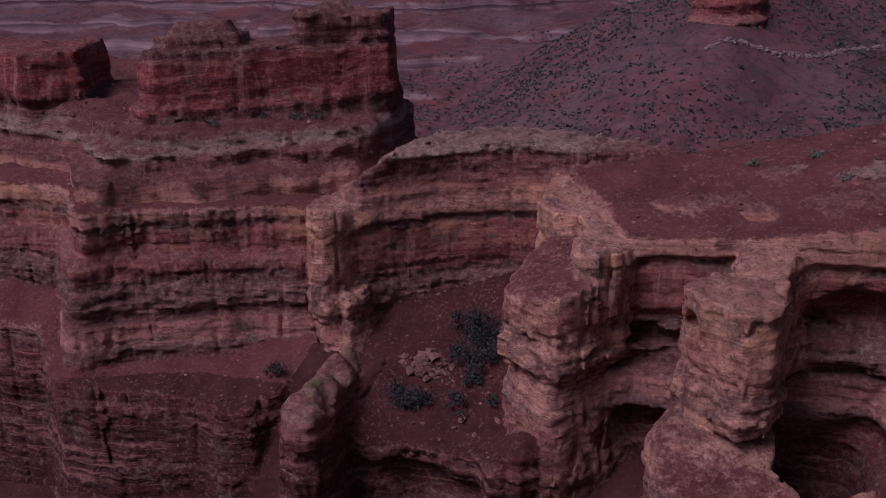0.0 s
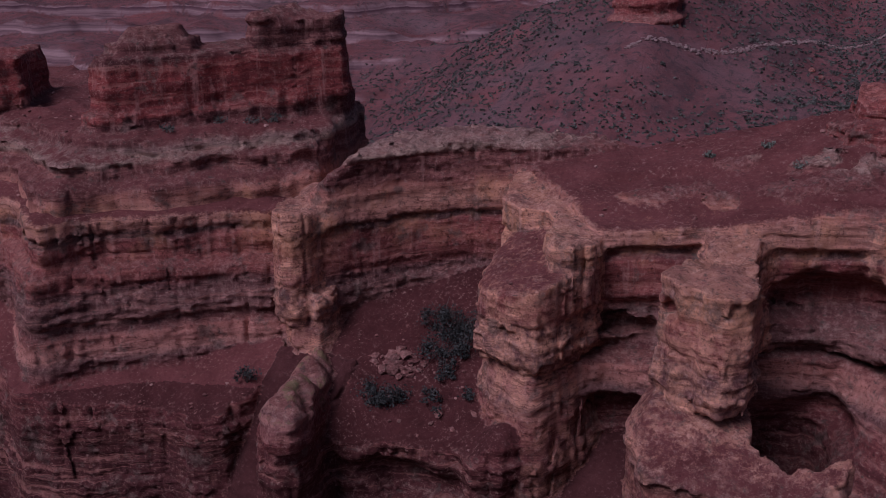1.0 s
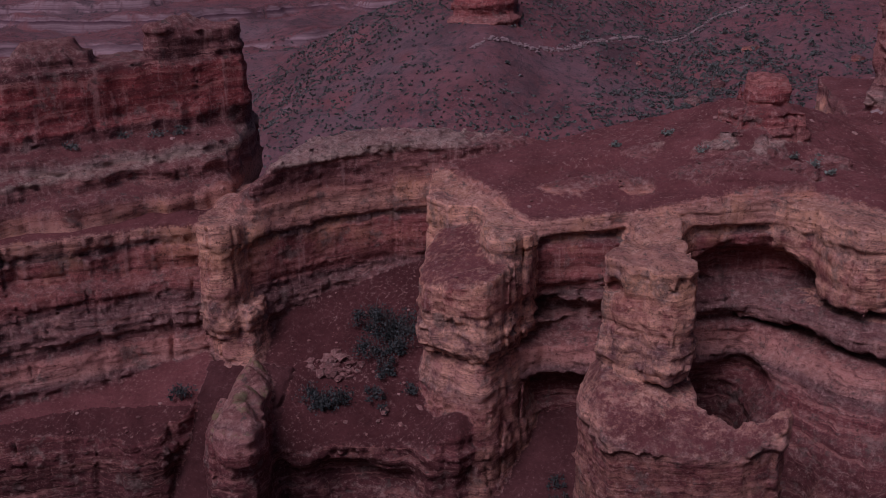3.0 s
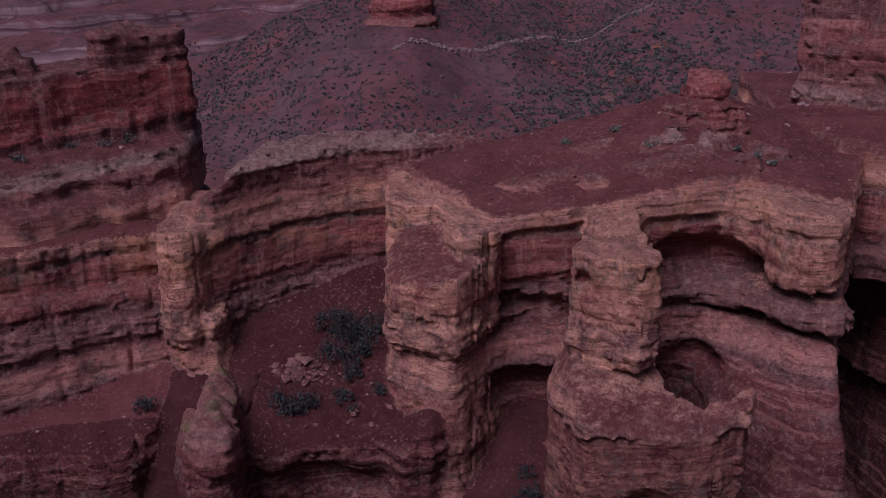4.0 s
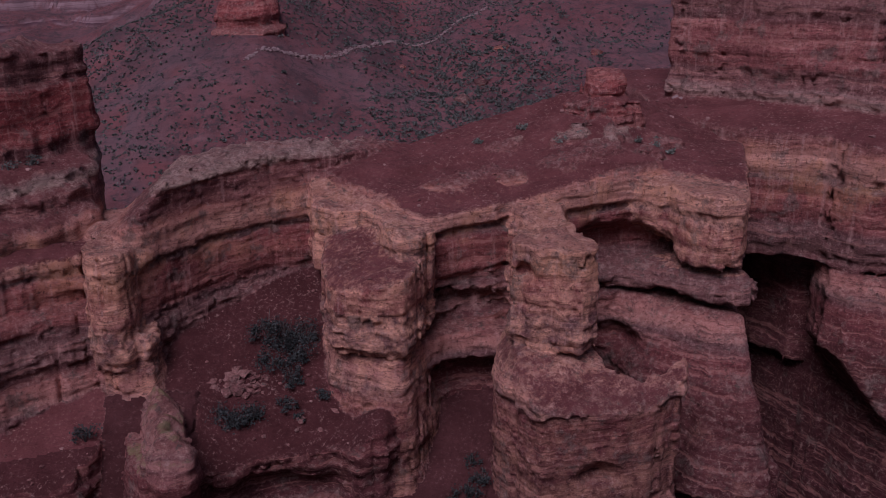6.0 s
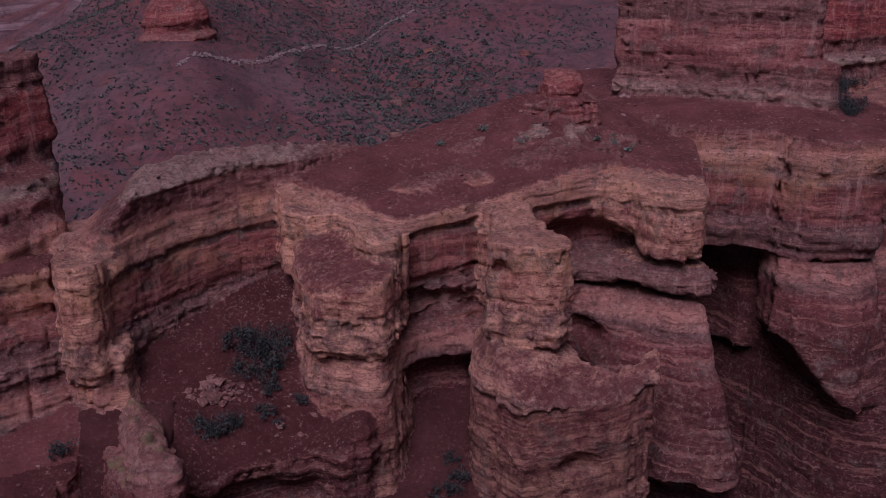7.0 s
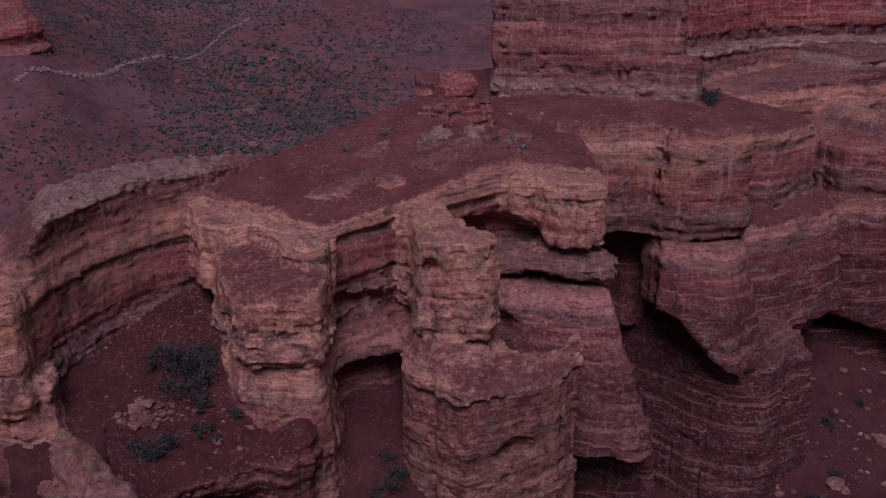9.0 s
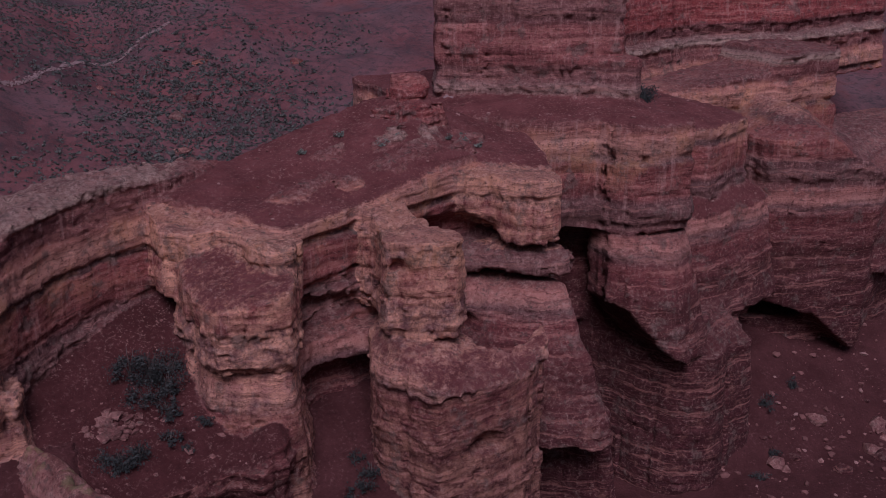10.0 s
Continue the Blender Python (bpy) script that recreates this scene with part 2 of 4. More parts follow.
def smooth_max(a, b, k):
    h = np.maximum(k - np.abs(a - b), 0) / k
    return np.maximum(a, b) + h * h * k * 0.25


def joints(X, Y, size, seed):
    """How far a place in plan lies from the nearest vertical crack, in cells of about that size."""
    u, v = X / size, Y / size
    i, j = np.floor(u).astype(int), np.floor(v).astype(int)
    first, second = np.full(X.shape, 9.0), np.full(X.shape, 9.0)
    for a in (-1, 0, 1):
        for b in (-1, 0, 1):
            ci, cj = i + a, j + b
            jx = LATTICE[ci & 31, cj & 31, seed] + 0.5
            jy = LATTICE[cj & 31, ci & 31, seed + 1] + 0.5
            d = np.hypot(ci + jx - u, cj + jy - v)
            second = np.minimum(second, np.maximum(d, first))
            first = np.minimum(first, d)
    return (second - first) * size


PARTING = np.cumsum(np.random.RandomState(11).uniform(0.18, 0.75, 130)) - 33.0
NOTCHES = PARTING[::3]
LEAVES = np.cumsum(np.random.RandomState(17).uniform(0.09, 0.30, 330)) - 33.0
BED_CRUST = np.interp(np.arange(-34.0, 26.0, 0.05), [-18, -16, -15, -12.8, -12.3, -11.2, -10.8, -9.5, -8.2, -7.8, -7.3, -5.8, -5.4, -2.6, -2.2, 0.2, 0.5, 0.95, 1.2, 3.2, 3.6, 5.2, 5.6, 7.9, 8.2, 11.5, 12, 26],
                      [0.8, 1.4, 0.7, 0.7, 1.4, 1.4, 0.6, 0.6, 1.2, 1.2, 0.5, 0.6, 1.5, 1.5, 0.6, 0.6, 1.6, 1.6, 0.5, 0.6, 1.1, 1.1, 1.7, 1.5, 0.7, 0.8, 1.2, 1.2]).astype(np.float32)
BED_TABLE = np.interp(np.arange(-34.0, 26.0, 0.05), BED_Z, BED_OUT).astype(np.float32)


def carve(masses, lo, hi, cell, hollows=()):
    """Samples the masses on a lattice and skins them. Returns vertices, quads, each quad's mass and how much it is a face, not a top."""
    xs, ys, zs = (np.arange(a, b, c) for a, b, c in zip(lo, hi, cell))
    X, Y = np.meshgrid(xs, ys, indexing="ij")
    plan = []
    warp = lump(X * 0.11 + 5, Y * 0.11, X * 0 + 3.5) * 0.9
    edge = lump(X * 0.35, Y * 0.35, X * 0 + 9.5) * 0.8 + lump(X * 0.9, Y * 0.9, X * 0 + 1.5) * 0.4
    edge += 0.3 * np.exp(-((joints(X, Y, 3.4, 3) / 0.12) ** 2)) + 0.1 * np.exp(-((joints(X, Y, 1.3, 9) / 0.12) ** 2)) - 0.05
    for m in masses:
        D = plan_distance(m.poly, X, Y)
        T = m.top(X, Y, np.maximum(-D, 0)) if callable(m.top) else np.full(X.shape, float(m.top))
        T = T + (lump(X * 0.5, Y * 0.5, X * 0 + 20.5) * 0.4 + lump(X * 1.4, Y * 1.4, X * 0 + 23.5) * 0.22) * m.rough
        plan.append((D.astype(np.float32), T.astype(np.float32), np.gradient(D, ys, axis=1).astype(np.float32) if m.lean else None))
    edge, tilt = edge.astype(np.float32), (dip(X) + warp).astype(np.float32)
    F = np.empty((len(xs), len(ys), len(zs)), np.float32)
    who = np.empty(F.shape, np.uint8)
    steep = np.empty(F.shape, np.float16)
    bold = np.array([m.ledge for m in masses], np.float32)
    zs = zs.astype(np.float32)
    for i in range(0, len(xs), 24):
        s = slice(i, min(i + 24, len(xs)))
        bed = zs[None, None, :] - tilt[s][:, :, None]
        out = BED_TABLE[np.clip((bed + 34.0) * 20.0, 0, len(BED_TABLE) - 1).astype(np.int32)]
        f = np.full(bed.shape, 9.0, np.float32)
        w = np.zeros(f.shape, np.uint8)
        lid = np.zeros(f.shape, np.float32)
        for k, m in enumerate(masses):
            deep = min(20.0, float(plan[k][1][s].max()) - zs[0])
            cols = np.nonzero(plan[k][0][s].min(axis=0) < 2.6 + (m.flare + m.lean) * deep)[0]
            if not len(cols):
                continue
            c = slice(cols[0], cols[-1] + 1)
            foot = m.bottom(X[s, c]).astype(np.float32) if callable(m.bottom) else np.full(X[s, c].shape, m.bottom, np.float32)
            z0 = 0 if foot.min() <= -35 else max(0, np.searchsorted(zs, (foot + tilt[s, c]).min() - 2.0))
            z1 = np.searchsorted(zs, plan[k][1][s, c].max() + 2.5)
            if z1 <= z0:
                continue
            Z = zs[None, None, z0:z1]
            D, T = plan[k][0][s, c][:, :, None], plan[k][1][s, c][:, :, None]
            side = D + edge[s, c][:, :, None] * np.float32(min(1.0, m.joint)) - np.float32(m.beds) * out[:, c, z0:z1]
            if m.flare or m.lean:
                below = np.clip(T - Z, 0, 20)
                if m.flare:
                    side -= np.float32(m.flare) * below
                if m.lean:
                    side += np.float32(m.lean) * below * plan[k][2][s, c][:, :, None]
            over = (Z - T) * np.float32(0.85)
            g = smooth_max(side, over, np.float32(m.rounding))
            if m.east is not None:
                g = smooth_max(g, (X[s, c][:, :, None] - m.east - 0.06 * (T - Z)).astype(np.float32), np.float32(0.8))
            if foot.max() > -35:
                g = smooth_max(g, (foot + tilt[s, c])[:, :, None] - Z, np.float32(0.3))
            old = f[:, c, z0:z1]
            closer = g < old
            w[:, c, z0:z1][closer] = k
            lid[:, c, z0:z1][closer] = np.clip((side - over) / 0.5 + 0.5, 0, 1)[closer]
            h = np.maximum(0.25 - np.abs(old - g), 0) / 0.25
            f[:, c, z0:z1] = np.minimum(old, g) - h * h * 0.0625
        for (cx, cy, cz), (rx, ry, rz) in hollows:
            e = ((X[s] - cx) / rx) ** 2 + ((Y[s] - cy) / ry) ** 2
            if e.min() > 4:
                continue
            e = (np.sqrt(e[:, :, None] + ((zs[None, None, :] - cz) / rz) ** 2) - 1) * min(rx, ry, rz)
            f = smooth_max(f, -e.astype(np.float32), min(0.9, 0.5 * min(rx, ry, rz)))
        near = np.abs(f) < 0.9
        a, b, c = np.nonzero(near)
        px, py, pz, pb = xs[s][a].astype(np.float32), ys[b].astype(np.float32), zs[c], bed[near]
        bare = np.array([0.2 if m.earth > 0.6 else 0.9 for m in masses], np.float32)[w[near]]
        knob = bare + (1 - bare) * lid[near]
        face = 0.12 + 0.88 * lid[near] * bold[w[near]]
        layer = np.searchsorted(PARTING, pb)
        # each bed is set back or stands out by itself; the crusty ones are rough, the massive ones smooth
        crusty = BED_CRUST[np.clip((pb + 34.0) * 20.0, 0, len(BED_CRUST) - 1).astype(np.int32)]
        r = (lump(px * 0.13, py * 0.13, layer * 0.61) * 0.26 + lump(px * 0.6 + 7, py * 0.6, layer * 1.37) * 0.12) * face
        wave = lump(px * 0.5, py * 0.5, layer * 0.37) * 1.6
        u = np.floor(px * 0.62 + py * 0.23 + wave).astype(np.int32)
        v = np.floor(py * 0.62 - px * 0.23 + wave * 0.7).astype(np.int32)
        r += LATTICE[u & 31, v & 31, layer & 31] * 0.14 * crusty * (0.35 + 0.65 * face)
        leaf = np.searchsorted(LEAVES, pb)
        r += lump(px * 0.45 + 2, py * 0.45, leaf * 0.83) * 0.13 * crusty * (0.3 + 0.7 * face)
        r += lump(px * 0.3, py * 0.3, pb * 1.3) * 0.22 * face + (0.13 - np.abs(lump(px * 0.62 + 9, py * 0.62, pz * 0.5))) * 0.5 * knob * (0.2 + 0.8 * face)
        gap = np.abs(pb - NOTCHES[np.clip(np.searchsorted(NOTCHES, pb - 0.6), 0, len(NOTCHES) - 1)])
        r += 0.18 * np.maximum(lump(px * 0.25 + 4, py * 0.25, layer * 0.1) + 0.1, 0) * np.exp(-((gap / 0.1) ** 2)) * (0.25 + 0.75 * face)
        r += lump(px * 1.1, py * 1.1, pz * 0.16 + 11) * 0.22 * face + (0.13 - np.abs(lump(px * 1.5 + 3, py * 1.5, pz * 1.2))) * 0.32 * knob * crusty
        r += lump(px * 3.1, py * 3.1, pz * 3.6) * 0.11 * crusty
        r += (0.13 - np.abs(lump(px * 2.4 + 5, py * 2.4, pz * 2.4))) * 0.26 * knob * crusty
        f[near] += r
        F[s], who[s], steep[s] = f, w, lid
    F[:, :, 0] = np.maximum(F[:, :, 0], 0.01)
    return skin(F, who, steep, xs, ys, zs, cell)


def skin(F, who, steep, xs, ys, zs, cell):
    """Surface nets: one vertex in each cell that the surface crosses, one quad across each crossed edge."""
    S = F < 0
    n = np.array(F.shape) - 1
    count = np.zeros(tuple(n), np.int8)
    corners = [(i, j, k) for i in (0, 1) for j in (0, 1) for k in (0, 1)]

    def at(A, o):
        return A[o[0] : o[0] + n[0], o[1] : o[1] + n[1], o[2] : o[2] + n[2]]

    for o in corners:
        count += at(S, o)
    cells = np.argwhere((count > 0) & (count < 8))
    index = np.full(tuple(n), -1, np.int32)
    index[tuple(cells.T)] = np.arange(len(cells))
    total, weight = np.zeros((len(cells), 3)), np.zeros(len(cells))
    for o in corners:
        for axis in range(3):
            if o[axis]:
                continue
            q = list(o)
            q[axis] = 1
            fa = F[tuple((cells + o).T)]
            fb = F[tuple((cells + q).T)]
            cut = (fa < 0) != (fb < 0)
            t = np.where(cut, fa / np.where(cut, fa - fb, 1), 0)
            place = np.array(o, float)[None, :].repeat(len(cells), 0)
            place[:, axis] += t
            total += place * cut[:, None]
            weight += cut
    verts = (cells + total / weight[:, None]) * np.array(cell) + np.array([xs[0], ys[0], zs[0]])
    quads, mass, side = [], [], []
    for axis in range(3):
        u, v = [(1, 2), (2, 0), (0, 1)][axis]
        a = [slice(1, -1)] * 3
        a[axis] = slice(0, -1)
        b = list(a)
        b[axis] = slice(1, None)
        A, B = S[tuple(a)], S[tuple(b)]
        edge = np.argwhere(A != B)
        if not len(edge):
            continue
        off = np.ones(3, int)
        off[axis] = 0
        edge = edge + off
        flip = S[tuple(edge.T)]
        du, dv = np.zeros(3, int), np.zeros(3, int)
        du[u], dv[v] = 1, 1
        ring = [index[tuple((edge - e).T)] for e in (du + dv, dv, du * 0, du)]
        q = np.stack(ring, 1)
        q[~flip] = q[~flip][:, ::-1]
        quads.append(q)
        other = edge.copy()
        other[:, axis] += 1
        mass.append(np.where(flip, who[tuple(edge.T)], who[tuple(other.T)]))
        side.append(np.where(flip, steep[tuple(edge.T)], steep[tuple(other.T)]))
    quads, mass, side = np.concatenate(quads), np.concatenate(mass), np.concatenate(side)
    good = (quads >= 0).all(1)
    return verts, quads[good], mass[good], side[good]


def mesh_from(name, verts, quads, normals, material, soil=None):
    used, local = np.unique(quads, return_inverse=True)
    local = local.reshape(quads.shape)
    me = bpy.data.meshes.new(name)
    me.vertices.add(len(used))
    me.vertices.foreach_set("co", verts[used].astype(np.float32).ravel())
    me.loops.add(local.size)
    me.loops.foreach_set("vertex_index", local.astype(np.int32).ravel())
    me.polygons.add(len(local))
    me.polygons.foreach_set("loop_start", np.arange(0, local.size, local.shape[1], dtype=np.int32))
    me.update(calc_edges=True)
    me.shade_smooth()
    if normals is not None:
        me.normals_split_custom_set_from_vertices(normals[used])
    if soil is not None:
        me.attributes.new("soil", "FLOAT", "POINT").data.foreach_set("value", soil[used].astype(np.float32))
    me.materials.append(material)
    return me


def vertex_normals(verts, quads):
    p = verts[quads]
    n = np.cross(p[:, 2] - p[:, 0], p[:, 3] - p[:, 1])
    out = np.zeros_like(verts)
    for k in range(4):
        np.add.at(out, quads[:, k], n)
    return out / np.maximum(np.linalg.norm(out, axis=1, keepdims=True), 1e-9)


THINGS = {}


def thing(name, place, label, category, kind="", group=""):
    ob = new(name.split(".")[0])
    ob.location = place
    tagged(ob, label, category, group, kind)
    THINGS[name] = ob
    return ob


BED_CUTS = [(-22.0, "deep_bed"), (-15.9, "basal_bed"), (-9.4, "lower_bed"), (-5.55, "pink_bed"), (-3.5, "knobbly_bed"), (-1.05, "red_bed"), (2.6, "cap_bed"), (6.2, "upper_bed"), (10.4, "top_bed"), (99.0, "summit_bed")]


def islands(quads):
    """The connected pieces of a small mesh, as masks over its quads."""
    used, local = np.unique(quads, return_inverse=True)
    local = local.reshape(quads.shape)
    mark = np.arange(len(used))
    while True:
        low = mark[local].min(1)
        new_mark = mark.copy()
        for k in range(4):
            np.minimum.at(new_mark, local[:, k], low)
        if (new_mark == mark).all():
            break
        mark = new_mark
    root = mark[local[:, 0]]
    return [root == r for r in np.unique(root)]


def split(masses, verts, quads, mass, side, material, special=None):
    """Hands the skin out to its things, bed by bed; the tops of earthy masses are covered with loose soil."""
    normals = vertex_normals(verts, quads)
    centre = verts[quads].mean(1)
    bed = centre[:, 2] - dip(centre[:, 0])
    level = np.searchsorted([c for c, _ in BED_CUTS], bed)
    cover = np.array([m.earth for m in masses])[mass] * np.clip(1 - side.astype(float), 0, 1)
    total, weight = np.zeros(len(verts)), np.zeros(len(verts))
    for k in range(4):
        np.add.at(total, quads[:, k], cover)
        np.add.at(weight, quads[:, k], 1)
    soil = total / np.maximum(weight, 1)
    for _ in range(3):
        around = soil[quads].mean(1)
        total[:] = 0
        for k in range(4):
            np.add.at(total, quads[:, k], around)
        soil = total / np.maximum(weight, 1)
    names = [m.thing for m in masses]
    for name in dict.fromkeys(names):
        mine = np.isin(mass, [k for k, other in enumerate(names) if other == name])
        for k, (_, part_name) in enumerate(BED_CUTS):
            pick = mine & (level == k)
            if pick.sum() < 60:
                continue
            mat = (special or {}).get((name, part_name), (special or {}).get(name, material))
            mine_quads = quads[pick]
            for piece in islands(mine_quads) if len(mine_quads) < 12000 else [slice(None)]:
                ob = new(part_name, mesh_from(part_name, verts - np.array(THINGS[name].location), mine_quads[piece], normals, mat, soil))
                ob.parent = THINGS[name]
    return centre[cover > 0.7]

# ---- the rock things ----
thing("amphitheatre_wall", (-19, 12, -5), "curved banded red sandstone wall with a pale grassy cap", "cliff")
thing("west_rock_pillar", (-26.5, 4, -8), "slender red sandstone pillar with an orange cap on a narrow neck", "rock pillar")
thing("rock_fin", (-22, -3, -20), "low rounded fin of pinkish rock with a yellow-green lichen patch", "rock fin")
thing("rock_buttress", (-10, 5, -12), "projecting pinkish sandstone buttress with a crumbling earth top", "rock buttress")
thing("central_rock_pillar", (2, 1, -15), "tall orange-capped sandstone pillar with holes, standing on a broad block", "rock pillar")
thing("hillside_cliff", (5, 10, -12), "red earth slope ending in a scalloped sandstone cliff with alcoves", "cliff")
thing("rock_promontory", (14, 5, -10), "undercut sandstone headland with an orange cap and a jutting grey lip", "rock headland")
thing("amphitheatre_floor", (-17, 4, -12), "sloping floor of loose dark red earth above a lower cliff", "slope")
thing("alcove_floor", (-4, 0, -18), "steep dark earth floor inside a shaded alcove", "slope")
thing("gully_slope", (-27, -2, -12), "steep gully of dark red earth between rock walls", "slope")
thing("west_cliff", (-40, 2, -12), "stepped banded red sandstone cliff with ledges and earth benches", "cliff")
thing("hill_knob", (8.8, 15.3, 7), "small blocky red rock knob on the crest of the slope", "rock knob")


def hill_top(X, Y, inner):
    crest = ramp(X, [-8, -6, 1.4, 6, 8.7, 12, 18], [4.4, 4.7, 6.3, 8.0, 8.4, 7.2, 5.4])
    crest_y = ramp(X, [-8, -6, 1.4, 6, 8.7, 12, 18], [16.8, 17.2, 19, 18.5, 17, 20, 26])
    rim = ramp(X, [-8, -3, 0, 6, 12, 17], [1.9, 2.0, 2.7, 3.6, 3.4, 3.4])
    rim_y = ramp(X, [-8, -3, 0, 6, 12, 17], [6, 6.8, 7.5, 8, 8, 6])
    u = (Y - rim_y) / (crest_y - rim_y)
    wave = lump(X * 0.3, Y * 0.3, X * 0 + 12.5) * 0.12
    shelf = 0.45 * np.clip((u + wave - 0.1) * 14, 0, 1) + 0.35 * np.clip((u + wave * 1.5 - 0.5) * 16, 0, 1) - 0.8 * np.clip(u, 0, 1)
    return rim + (crest - rim) * np.clip(u, 0, 1) + shelf - np.maximum(Y - crest_y, 0) * 0.65


def amphitheatre_ground(x, y):
    return -12.2 + 0.66 * (y + 0.2)


def alcove_ground(x, y):
    return -12.9 + 0.56 * (y - 4.6)


def bench_ground(x, y):
    return -10.6 + 0.42 * y + 0.22 * np.maximum(-35 - x, 0)


